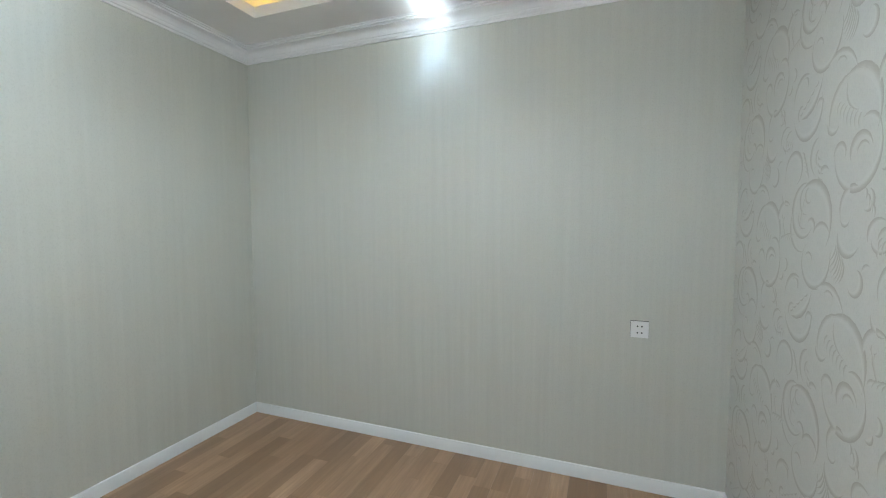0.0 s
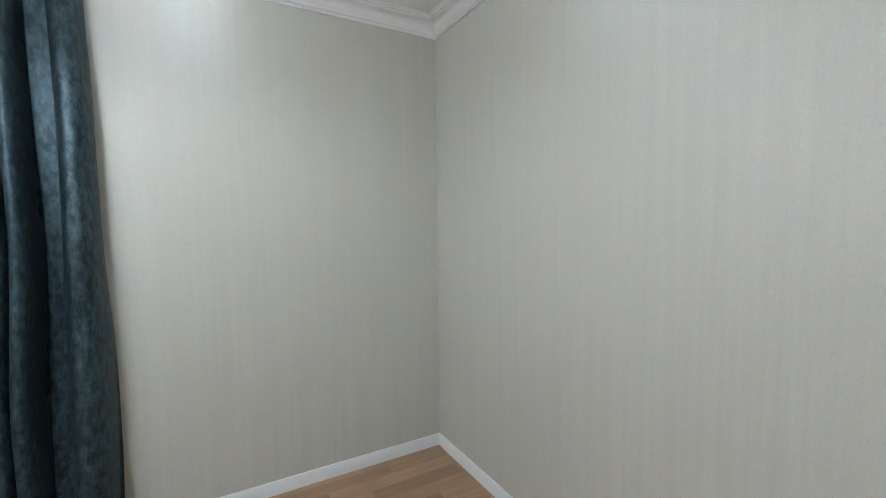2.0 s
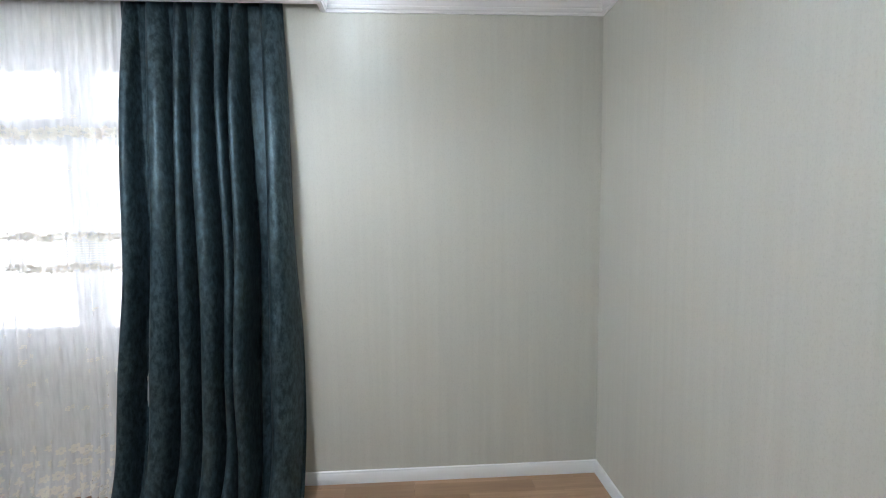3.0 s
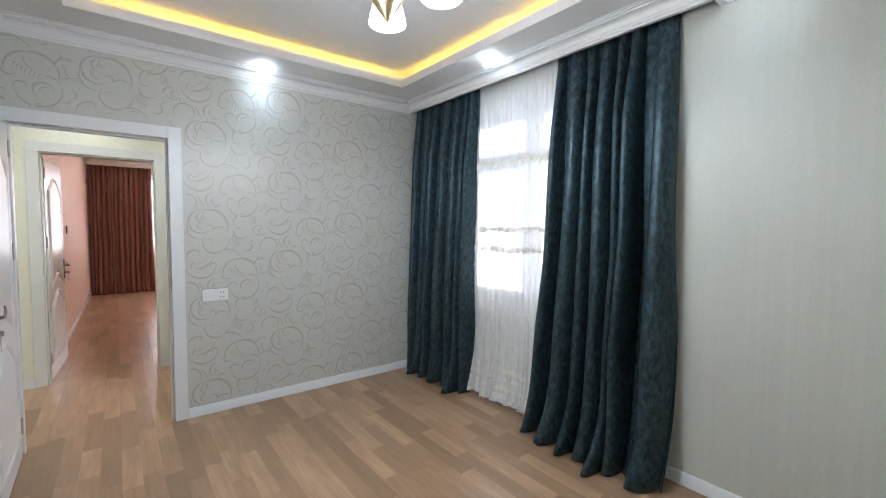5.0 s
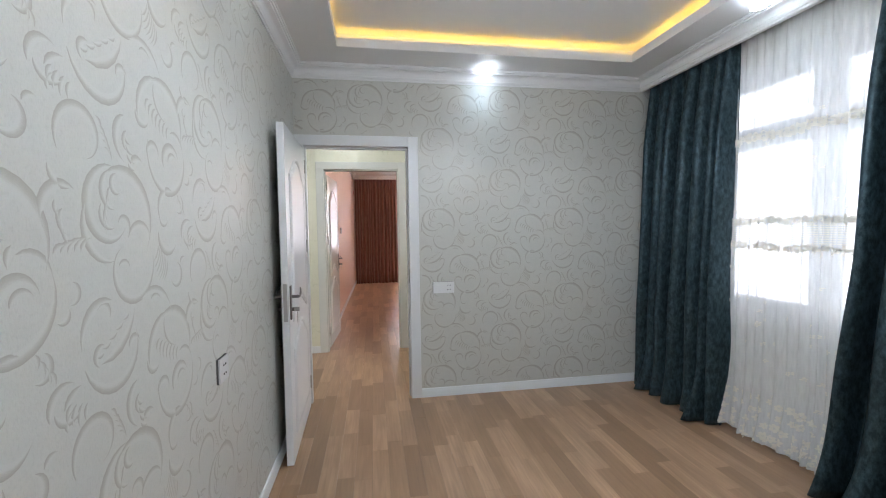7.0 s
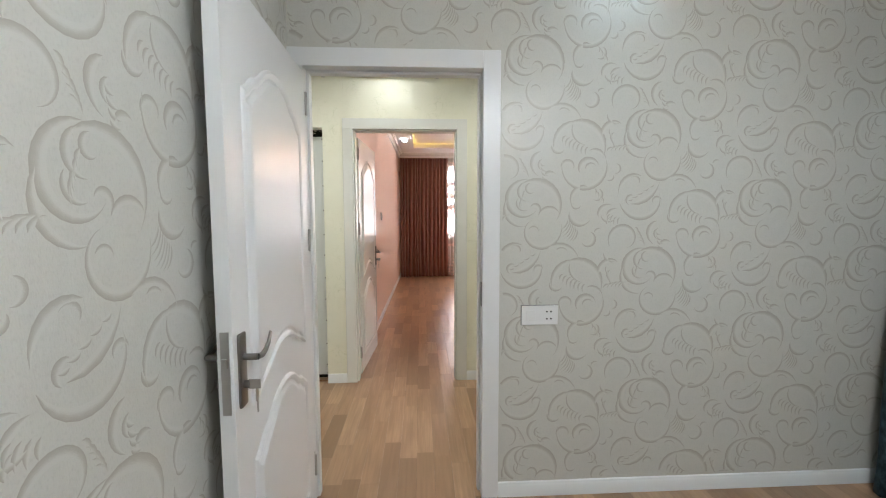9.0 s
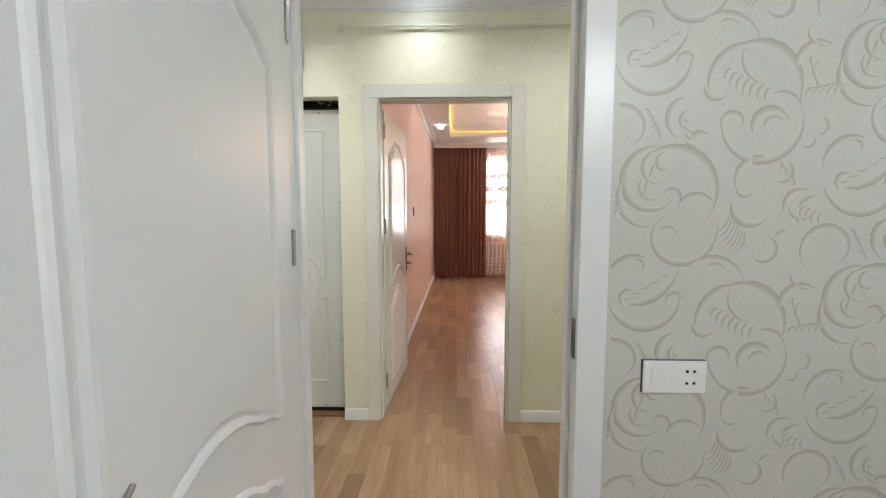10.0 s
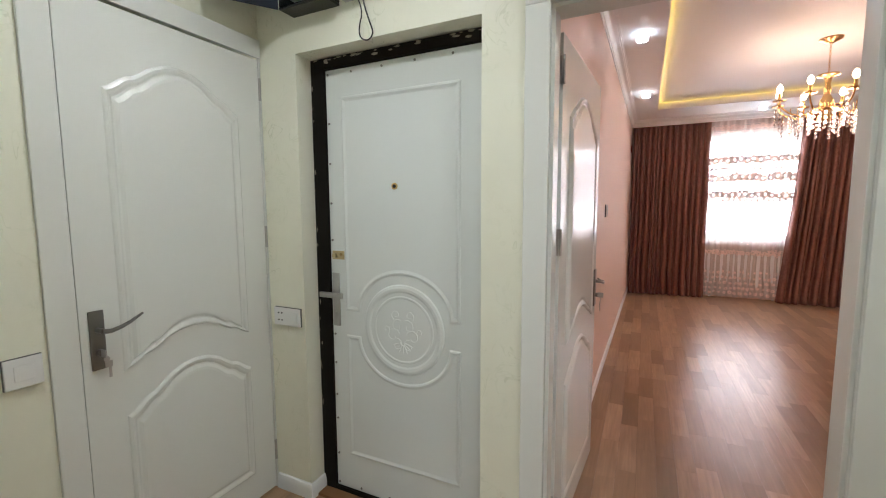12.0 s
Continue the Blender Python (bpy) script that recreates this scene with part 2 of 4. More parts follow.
M_SKYGLOW_W = glow("white_western_sky", (0.97, 0.97, 1.0), SKY_W)
M_RED = plain("red_plastic", (0.5, 0.08, 0.06), 0.4)
M_CREAM = plain("cream_tube", (0.75, 0.75, 0.66), 0.35)


# ---- mesh helpers ----
def finish(name, bm, material, smooth=False):
    me = bpy.data.meshes.new(name)
    bmesh.ops.recalc_face_normals(bm, faces=bm.faces)
    bm.to_mesh(me)
    bm.free()
    for m in material if isinstance(material, (list, tuple)) else [material]:
        me.materials.append(m)
    if smooth:
        me.shade_smooth()
        me.set_sharp_from_angle(angle=radians(35))
    return me


def part(name, bm, material, parent=None, label="", smooth=False):
    ob = new(name, finish(name, bm, material, smooth))
    if parent:
        ob.parent = parent
    return tagged(ob, label)


def empty(name, m, label, category, group="", kind=""):
    ob = new(name)
    ob.empty_display_size = 0.05
    ob.matrix_world = m
    return tagged(ob, label, category, group, kind)


def box(bm, x0, x1, y0, y1, z0, z1, bevel=0.0):
    r = bmesh.ops.create_cube(bm, size=1)
    bmesh.ops.transform(bm, verts=r["verts"], matrix=Matrix.LocRotScale(
        ((x0 + x1) / 2, (y0 + y1) / 2, (z0 + z1) / 2), None, (x1 - x0, y1 - y0, z1 - z0)))
    if bevel:
        edges = list({e for v in r["verts"] for e in v.link_edges})
        bmesh.ops.bevel(bm, geom=edges, offset=bevel, segments=2, profile=0.6, affect="EDGES")


def boxes(*dims, bevel=0.0):
    bm = bmesh.new()
    for d in dims:
        box(bm, *d, bevel=bevel)
    return bm


def rod(bm, a, b, r0, r1=None, n=12):
    a, b = Vector(a), Vector(b)
    d = b - a
    m = Matrix.Translation((a + b) / 2) @ d.to_track_quat("Z", "Y").to_matrix().to_4x4()
    bmesh.ops.create_cone(bm, cap_ends=True, segments=n, radius1=r0, radius2=r0 if r1 is None else r1, depth=d.length, matrix=m)


def lathe(bm, profile, centre=(0, 0, 0), n=24):
    """A turned shape from (radius, z) pairs."""
    c = Vector(centre)
    rings = []
    for r, z in profile:
        rings.append([bm.verts.new(c + Vector((r * math.cos(2 * math.pi * i / n), r * math.sin(2 * math.pi * i / n), z))) for i in range(n)])
    for a, b in zip(rings, rings[1:]):
        for i in range(n):
            bm.faces.new((a[i], a[(i + 1) % n], b[(i + 1) % n], b[i]))
    for ring in (rings[0], rings[-1]):
        bm.faces.new(ring)
    bmesh.ops.remove_doubles(bm, verts=[v for ring in rings for v in ring], dist=1e-6)


def tube(bm, pts, r, n=8):
    """A round bar along a line of points."""
    pts = [Vector(p) for p in pts]
    rings = []
    for i, p in enumerate(pts):
        d = (pts[min(i + 1, len(pts) - 1)] - pts[max(i - 1, 0)]).normalized()
        q = d.to_track_quat("Z", "Y")
        rr = r(i / (len(pts) - 1)) if callable(r) else r
        rings.append([bm.verts.new(p + q @ Vector((rr * math.cos(2 * math.pi * k / n), rr * math.sin(2 * math.pi * k / n), 0))) for k in range(n)])
    for a, b in zip(rings, rings[1:]):
        for k in range(n):
            bm.faces.new((a[k], a[(k + 1) % n], b[(k + 1) % n], b[k]))
    bm.faces.new(rings[0]), bm.faces.new(rings[-1])


def inset_loop(pts, d, closed=True):
    """The line moved d to its left, with mitred corners."""
    out, n = [], len(pts)
    for i in range(n):
        p = Vector(pts[i])
        a = Vector(pts[i - 1]) if closed or i else None
        b = Vector(pts[(i + 1) % n]) if closed or i < n - 1 else None
        n1 = Vector((-(p - a).y, (p - a).x)).normalized() if a is not None else None
        n2 = Vector((-(b - p).y, (b - p).x)).normalized() if b is not None else None
        n1, n2 = n1 or n2, n2 or n1
        m = (n1 + n2).normalized()
        out.append(p + m * d / max(0.35, m.dot(n1)))
    return out


def sweep(bm, path, profile, closed=True):
    """A moulding: profile of (distance from the wall, z) carried along a plan line, room to its left."""
    rings = [[bm.verts.new((q.x, q.y, z)) for q in inset_loop(path, d, closed)] for d, z in profile]
    n = len(path)
    for a, b in zip(rings, rings[1:]):
        for i in range(n if closed else n - 1):
            j = (i + 1) % n
            bm.faces.new((a[i], a[j], b[j], b[i]))
    if not closed:
        for i in (0, n - 1):
            bm.faces.new([r[i] for r in rings])


def structure(name, bm, material, label="", smooth=False):
    return tagged(part(name, bm, material, None, label, smooth), kind="structure")


def cornice_profile(z0, h, d):
    """A classical coving: fillet, small bead, sweep and top fillets."""
    p = [(0.0, z0), (0.1, z0), (0.12, z0 + 0.12 * h), (0.2, z0 + 0.16 * h), (0.24, z0 + 0.28 * h), (0.2, z0 + 0.32 * h)]
    for i in range(7):
        a = math.pi / 2 * i / 6
        p.append((0.24 + 0.44 * (1 - math.cos(a)), z0 + (0.36 + 0.36 * math.sin(a)) * h))
    p += [(0.74, z0 + 0.74 * h), (0.74, z0 + 0.84 * h), (0.86, z0 + 0.86 * h), (0.88, z0 + 0.94 * h), (1.0, z0 + 0.95 * h), (1.0, z0 + h), (0.0, z0 + h)]
    return [(a * d, b) for a, b in p]


def skirting(h):
    return [(0, 0), (0.014, 0), (0.014, h * 0.72), (0.011, h * 0.82), (0.009, h * 0.95), (0.004, h), (0, h)]


# ---- bedroom: shell ----
D1 = (0.066, 0.868, 2.035)          # bedroom door: clear opening in y, height
D2 = (0.052, 0.875, 2.058)         # living-room door
WIN = (0.55, 2.05, 0.78, 2.40)     # bedroom window in x and z
WALL_TOP = 2.95

structure("wall_east", boxes((E, E + 0.12, -0.12, N + 0.3, 0, WALL_TOP)), M_PAPER, "plain beige wallpapered wall with fine streaks")
structure("wall_south", boxes((0, E, -0.12, 0, 0, WALL_TOP)), M_SCROLL, "ivory wallpapered wall with raised scrollwork")
structure("wall_north", boxes((-0.15, WIN[0], N, N + 0.3, 0, WALL_TOP), (WIN[1], E, N, N + 0.3, 0, WALL_TOP),
                              (WIN[0], WIN[1], N, N + 0.3, 0, WIN[2]), (WIN[0], WIN[1], N, N + 0.3, WIN[3], WALL_TOP)), M_PAPER, "plain beige wallpapered window wall")
structure("wall_west", boxes((-0.045, 0, -0.12, D1[0] - 0.03, 0, WALL_TOP), (-0.045, 0, D1[1] + 0.03, N, 0, WALL_TOP),
                             (-0.045, 0, D1[0] - 0.03, D1[1] + 0.03, D1[2] + 0.03, WALL_TOP)), M_SCROLL, "ivory scroll-patterned wall with the doorway")
TX0, TX1, TY0, TY1 = 0.372, 3.815, 0.366, 2.575


def tray_ceiling(name, x0, x1, y0, y1, tray, ring, top, label):
    """Dropped border round a raised middle, with a lip that hides the strip lights."""
    tx0, tx1, ty0, ty1 = tray
    c = 0.11
    bm = boxes((x0, x1, y0, ty0 - 0.004, ring, ring + 0.02), (x0, x1, ty1 + 0.004, y1, ring, ring + 0.02),
               (x0, tx0 - 0.004, ty0 - 0.004, ty1 + 0.004, ring, ring + 0.02), (tx1 + 0.004, x1, ty0 - 0.004, ty1 + 0.004, ring, ring + 0.02),
               (tx0 - 0.015, tx0, ty0 - 0.015, ty1 + 0.015, ring - 0.002, ring + 0.062), (tx1, tx1 + 0.015, ty0 - 0.015, ty1 + 0.015, ring - 0.002, ring + 0.062),
               (tx0, tx1, ty0 - 0.015, ty0, ring - 0.002, ring + 0.062), (tx0, tx1, ty1, ty1 + 0.015, ring - 0.002, ring + 0.062),
               (tx0 - c - 0.02, tx0 - c, ty0 - c, ty1 + c, ring + 0.02, top), (tx1 + c, tx1 + c + 0.02, ty0 - c, ty1 + c, ring + 0.02, top),
               (tx0 - c - 0.02, tx1 + c + 0.02, ty0 - c - 0.02, ty0 - c, ring + 0.02, top), (tx0 - c - 0.02, tx1 + c + 0.02, ty1 + c, ty1 + c + 0.02, ring + 0.02, top),
               (x0, x1, y0, y1, top, top + 0.04))
    return structure(name, bm, M_CEIL, label)


def led_strips(tray, ring, material, label):
    tx0, tx1, ty0, ty1 = tray
    z = ring + 0.024
    ob = empty("led_strip", pose(tx0, ty0, z), label, "strip light")
    dims = [(tx0 - 0.021, tx0 - 0.0165, ty0, ty1), (tx1 + 0.0165, tx1 + 0.021, ty0, ty1), (tx0, tx1, ty0 - 0.021, ty0 - 0.0165), (tx0, tx1, ty1 + 0.0165, ty1 + 0.021)]
    for a, b, c, d in dims:
        bm = boxes((a - tx0, b - tx0, c - ty0, d - ty0, 0, 0.014))
        part("strip", bm, material, ob)
    return ob


tray_ceiling("ceiling", 0, E, 0, N, (TX0, TX1, TY0, TY1), RING, TOP, "white tray ceiling with a recessed middle")
led_strips((TX0, TX1, TY0, TY1), RING, M_LED, "warm yellow strip light hidden in the ceiling recess")

BED = [(0, 0), (E, 0), (E, N), (PEL_X, N), (PEL_X, PEL_Y), (0, PEL_Y)]
bm = bmesh.new()
sweep(bm, BED, cornice_profile(CORN, RING - CORN, 0.085))
structure("cornice", bm, M_PLASTER, "white moulded ceiling cornice", True)
structure("pelmet", boxes((0, PEL_X - 0.001, PEL_Y + 0.001, PEL_Y + 0.018, CORN, RING), (PEL_X - 0.018, PEL_X - 0.001, PEL_Y + 0.018, N, CORN, RING)), M_PLASTER, "white curtain pelmet below the ceiling")

for pts in ([(0, D1[1] + 0.083), (0, N)][::-1], [(0, 0.001), (E, 0.001), (E, N - 0.001), (0, N - 0.001)]):
    bm = bmesh.new()
    sweep(bm, [Vector(p) for p in pts], skirting(0.072), closed=False)
    structure("baseboard", bm, M_BASE, "low white baseboard", True)


def casing(name, x, face, y0, y1, h, w, t, material, label, left=True):
    """Flat architrave round a doorway in a wall across x; face: +1 or -1, the side it stands on."""
    a, b = sorted((x, x + face * t))
    bm = boxes((a, b, y1, y1 + w, 0, h + w), (a, b, y0 - (w if left else 0), y1, h, h + w), bevel=0.003)
    if left:
        box(bm, a, b, y0 - w, y0, 0, h, bevel=0.003)
    return structure(name, bm, material, label)


def lining(name, xa, xb, y0, y1, h, stop_at, material, label):
    """The frame within the wall, with a stop bead for the leaf."""
    bm = boxes((xa, xb, y0 - 0.028, y0, 0, h), (xa, xb, y1, y1 + 0.028, 0, h), (xa, xb, y0 - 0.028, y1 + 0.028, h, h + 0.028), bevel=0.002)
    s0, s1 = stop_at
    for d in ((s0, s1, y0, y0 + 0.013, 0, h - 0.013), (s0, s1, y1 - 0.013, y1, 0, h - 0.013), (s0, s1, y0, y1, h - 0.013, h)):
        box(bm, *d, bevel=0.002)
    return structure(name, bm, material, label)


casing("trim", 0, 1, D1[0], D1[1], D1[2], 0.08, 0.015, M_WHITE, "white flat door casing")
lining("door_frame", -0.092, 0.002, D1[0], D1[1], D1[2], (-0.09, -0.045), M_WHITE, "white bedroom door frame with stop bead")
bm = boxes((-0.034, -0.004, D1[1] - 0.003, D1[1] - 0.0005, 0.945, 1.06), bevel=0.001)
box(bm, -0.026, -0.012, D1[1] - 0.0035, D1[1] - 0.001, 0.975, 1.03)
strike = part("strike_plate", bm, M_DSTEEL)
tagged(strike, "dark nickel strike plate let into door frame", "strike plate")


# ---- scroll print on the ivory walls ----
def arc(cx, cz, r, a0, a1, w, r1=None):
    """A brush stroke along an arc; centre, radius, angles in degrees, greatest width, last radius. Hundredths of a metre."""
    return (cx / 100, cz / 100, r / 100, radians(a0), radians(a1), w / 100, (r if r1 is None else r1) / 100)


def comb(x0, z0, x1, z1, n, heading, turn, sweep, length, w):
    """Barbs of a feather: bent strokes that leave a stem side by side, the middle ones longest; turn: +1 bends to the left, -1 to the right."""
    out = []
    for i in range(n):
        f = i / (n - 1)
        d = radians(heading + 14 * (f - 0.5))
        r = length * (0.6 + 0.4 * math.sin(math.pi * (0.12 + 0.7 * f))) / radians(sweep)
        cx, cz = x0 + (x1 - x0) * f - turn * r * math.sin(d), z0 + (z1 - z0) * f + turn * r * math.cos(d)
        start = math.degrees(d) - 90 * turn
        out.append(arc(cx, cz, r, start, start + turn * sweep, w, r))
    return out


MOTIF = (
    # great volute with a curled heart
    [arc(0.8, -3.5, 12.4, 118, -32, 2.6, 12.2), arc(3.4, -13.6, 10.8, 12, -232, 1.7, 5.4), arc(-3.1, -0.2, 9.6, 86, 318, 2.3, 6.6), arc(0.6, -4.4, 3.0, -30, 150, 1.5, 1.6), arc(-3.8, -4.0, 9.4, 150, 278, 1.7, 8.2), arc(-1.7, 3.5, 5.1, 112, 268, 1.5, 4.0), arc(-0.4, 5.1, 2.8, 100, 300, 1.3, 1.6), arc(-3.2, -1.4, 4.2, 150, 285, 1.2, 3.3), arc(8.5, -9.2, 5.9, 158, 20, 1.5, 5.1), arc(1.1, -15.2, 3.0, 150, 10, 1.0, 1.9)]
    # feathered volute with a heart-shaped foot
    + [arc(-35.1, -8.1, 11.9, 112, -22, 2.6, 12.4), arc(-35.4, -7.8, 11.9, 96, 196, 1.9, 11.2), arc(-44.0, -6.9, 3.7, 180, 318, 1.6, 3.0), arc(-32.4, -16.1, 10.8, 14, -196, 1.9, 10.3), arc(-39.8, -17.2, 3.3, 186, -20, 1.6, 2.3), arc(-29.6, -18.2, 4.9, 196, 20, 2.2, 4.7), arc(-28.7, -18.4, 3.0, 170, 40, 1.2, 2.8), arc(-30.5, 0.9, 7.7, 168, 262, 1.1, 7.7), arc(-27.7, -15.2, 6.3, 110, 10, 1.4, 5.9), arc(-20.5, -20.9, 2.3, 10, -120, 1.2, 1.9)]
    # open ring with a tail
    + [arc(24.4, -0.2, 6.6, 66, 212, 1.7, 5.9), arc(21.3, -1.4, 2.8, 190, 330, 1.1, 1.9), arc(29.8, 2.3, 3.3, 60, -110, 1.5, 2.1), arc(23.3, -6.0, 5.6, 176, 322, 2.0, 5.4), arc(26.3, -18.4, 3.7, 66, -150, 1.7, 2.8), arc(32.7, -16.3, 3.0, 160, 80, 1.1, 2.6)]
    # leaf
    + [arc(36.5, -7.1, 4.9, 190, 64, 1.6, 4.7), arc(36.1, -5.5, 3.5, 205, 330, 1.2, 5.1), arc(41.8, -10.9, 7.3, 150, 100, 1.4, 7.0), arc(38.6, -10.6, 2.8, 200, 110, 1.1, 2.6)]
    # cradle with a feather
    + [arc(-7.2, -29.0, 8.4, 74, 184, 1.9, 8.2), arc(-3.5, -30.5, 11.7, 196, 372, 2.0, 7.7), arc(3.0, -33.4, 2.6, 20, 190, 1.4, 1.6), arc(-8.9, -32.9, 2.8, 80, 230, 1.5, 2.1), arc(-9.9, -19.6, 14.5, -88, -16, 2.0, 14.7), arc(12.4, -31.3, 10.1, 122, 18, 1.7, 10.8), arc(14.4, -26.5, 4.0, 130, 40, 1.1, 3.5), arc(-8.3, -23.7, 2.6, -20, 140, 1.2, 2.1)]
    # small hooks
    + [arc(-18.2, -2.1, 5.9, 58, 226, 1.8, 5.9), arc(-16.4, -3.5, 3.3, 130, 240, 1.2, 2.8), arc(6.1, 17.0, 5.9, 116, 240, 1.9, 6.8), arc(6.0, 15.9, 3.3, 120, 230, 1.3, 2.8), arc(8.9, 9.0, 4.0, 150, 60, 1.7, 3.5), arc(-12.3, 13.6, 7.5, 206, -70, 1.8, 4.2), arc(-17.2, 8.1, 4.7, 190, 285, 1.2, 5.1), arc(38.8, 14.4, 2.6, 70, -90, 1.3, 1.9)]
    # feathers between the volutes
    + comb(-41.0, -2.6, -30.5, -7.6, 7, 218, 1, 62, 5.2, 1.1) + comb(17.0, -9.0, 21.4, -13.6, 7, 264, -1, 46, 8.2, 1.1) + comb(-8.5, -31.8, 1.5, -25.0, 5, 222, -1, 50, 3.4, 0.8)
    + comb(-7.2, 19.4, -4.6, 13.2, 5, -20, -1, 70, 4.8, 1.1) + comb(29.4, 5.4, 32.6, 1.2, 4, -48, -1, 60, 4.0, 1.0) + comb(-21.6, -9.6, -14.0, -9.4, 5, 66, -1, 75, 5.6, 1.1)
    + comb(37.4, -6.6, 42.0, -8.2, 4, 228, 1, 50, 4.6, 1.0) + comb(-3.2, 4.6, -5.6, -1.4, 5, 232, 1, 62, 4.8, 0.9) + comb(3.4, 17.5, 4.4, 11.0, 4, 300, 1, 60, 4.0, 1.0)
    + comb(-20.4, 0.6, -18.6, -4.8, 4, 262, 1, 50, 4.2, 0.9)
)
TILE_W, TILE_H = 0.565, 0.645


def scroll_print(name, ox, place, width, z0, z1, holes, label):
    """The motif, half-dropped column by column, laid on a wall; place(u, z, lift) gives the world point."""
    bm = bmesh.new()
    uv = bm.loops.layers.uv.new("UVMap")
    for ci in range(-1, int(width / TILE_W) + 2):
        for ri in range(-1, int(z1 / TILE_H) + 3):
            cu, cz = ox + ci * TILE_W, ri * TILE_H + (ci % 2) * TILE_H / 2 + 0.479
            for x, z, r, a0, a1, w, r1 in MOTIF:
                n = max(5, int(abs(a1 - a0) / radians(13)))
                pts, ok = [], True
                for i in range(n + 1):
                    f = i / n
                    a = a0 + (a1 - a0) * f
                    rr = r + (r1 - r) * f
                    half = w * 0.68 * (0.05 + 0.95 * math.sin(math.pi * min(1, f ** 0.8 * 0.97 + 0.02)) ** 1.2)
                    row = []
                    for k in (0, 1, 2):
                        q = rr + half * (1 - k)
                        u, zz = cu + x + q * math.cos(a), cz + z + q * math.sin(a)
                        if not (0.003 < u < width - 0.003 and z0 < zz < z1) or any(h[0] < u < h[1] and h[2] < zz < h[3] for h in holes):
                            ok = False
                        row.append((u, zz, 0.0005 if k == 1 else 0.0002))
                    pts.append(row)
                    if not ok:
                        pts.pop()
                        if len(pts) > 2:
                            break
                        pts, ok = [], True
                if len(pts) < 3:
                    continue
                vs = [[bm.verts.new(place(*p)) for p in row] for row in pts]
                for i in range(len(vs) - 1):
                    for k in (0, 1):
                        fc = bm.faces.new((vs[i][k], vs[i + 1][k], vs[i + 1][k + 1], vs[i][k + 1]))
                        for lp, (uu, vv) in zip(fc.loops, ((i, k), (i + 1, k), (i + 1, k + 1), (i, k + 1))):
                            lp[uv].uv = (uu / 6 + x * 40, vv / 2)
    me = bpy.data.meshes.new(name)
    bm.to_mesh(me)
    bm.free()
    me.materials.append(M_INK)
    me.shade_smooth()
    return tagged(new(name, me), label, "", "", "structure")


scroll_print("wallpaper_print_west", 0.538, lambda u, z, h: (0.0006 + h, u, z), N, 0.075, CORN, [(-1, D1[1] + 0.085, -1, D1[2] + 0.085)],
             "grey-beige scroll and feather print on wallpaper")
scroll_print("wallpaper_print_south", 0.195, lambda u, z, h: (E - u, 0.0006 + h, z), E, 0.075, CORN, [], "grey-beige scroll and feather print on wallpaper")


# ---- doors ----
ARCH = [(0, 0), (0.2, 0.05), (0.4, 0.22), (0.55, 0.46), (0.66, 0.60), (0.74, 0.62), (0.80, 0.72), (0.9, 0.9), (1.0, 1.0)]


def arch(u):
    u = abs(u)
    for (a, p), (b, q) in zip(ARCH, ARCH[1:]):
        if u <= b:
            f = (u - a) / (b - a)
            return p + (q - p) * f
    return 1.0


def panel_outline(x0, x1, z0, z1, top, bottom):
    """A door panel with a bowed top and, where bottom is not 0, a bowed foot."""
    n, pts = 28, []
    for i in range(n + 1):
        u = -1 + 2 * i / n
        pts.append((x0 + (x1 - x0) * i / n, z0 + bottom * (1 - arch(u)) if bottom else z0))
    for i in range(n + 1):
        u = 1 - 2 * i / n
        pts.append((x1 + (x0 - x1) * i / n, z1 - top * arch(u)))
    return pts


def relief(bm, outline, levels, y, side):
    """A raised field: rings inside the outline at (inset, height), closed in the middle."""
    rings = []
    for d, h in levels:
        rings.append([bm.verts.new((p.x, y + side * h, p.y)) for p in inset_loop([Vector(q) for q in outline], d)])
    n = len(outline)
    for a, b in zip(rings, rings[1:]):
        for i in range(n):
            bm.faces.new((a[i], a[(i + 1) % n], b[(i + 1) % n], b[i]))
    bm.faces.new(rings[-1])


def door_panel(bm, x0, x1, z0, z1, top, bottom, y, side):
    """A moulded panel whose rings keep the bowed head and foot."""
    rings = [[bm.verts.new((p, y + side * h, q)) for p, q in panel_outline(x0 + d, x1 - d, z0 + d, z1 - d, top, bottom)] for d, h in FIELD]
    n = len(rings[0])
    for a, b in zip(rings, rings[1:]):
        for i in range(n):
            bm.faces.new((a[i], a[(i + 1) % n], b[(i + 1) % n], b[i]))
    r, k = rings[-1], n // 2
    for i in range(k - 1):
        bm.faces.new((r[i], r[i + 1], r[2 * k - 2 - i], r[2 * k - 1 - i]))


FIELD = [(0, -0.002), (0.005, 0.005), (0.012, 0.0095), (0.021, 0.0065), (0.029, 0.001), (0.035, 0.0012), (0.047, 0.008), (0.057, 0.0095)]


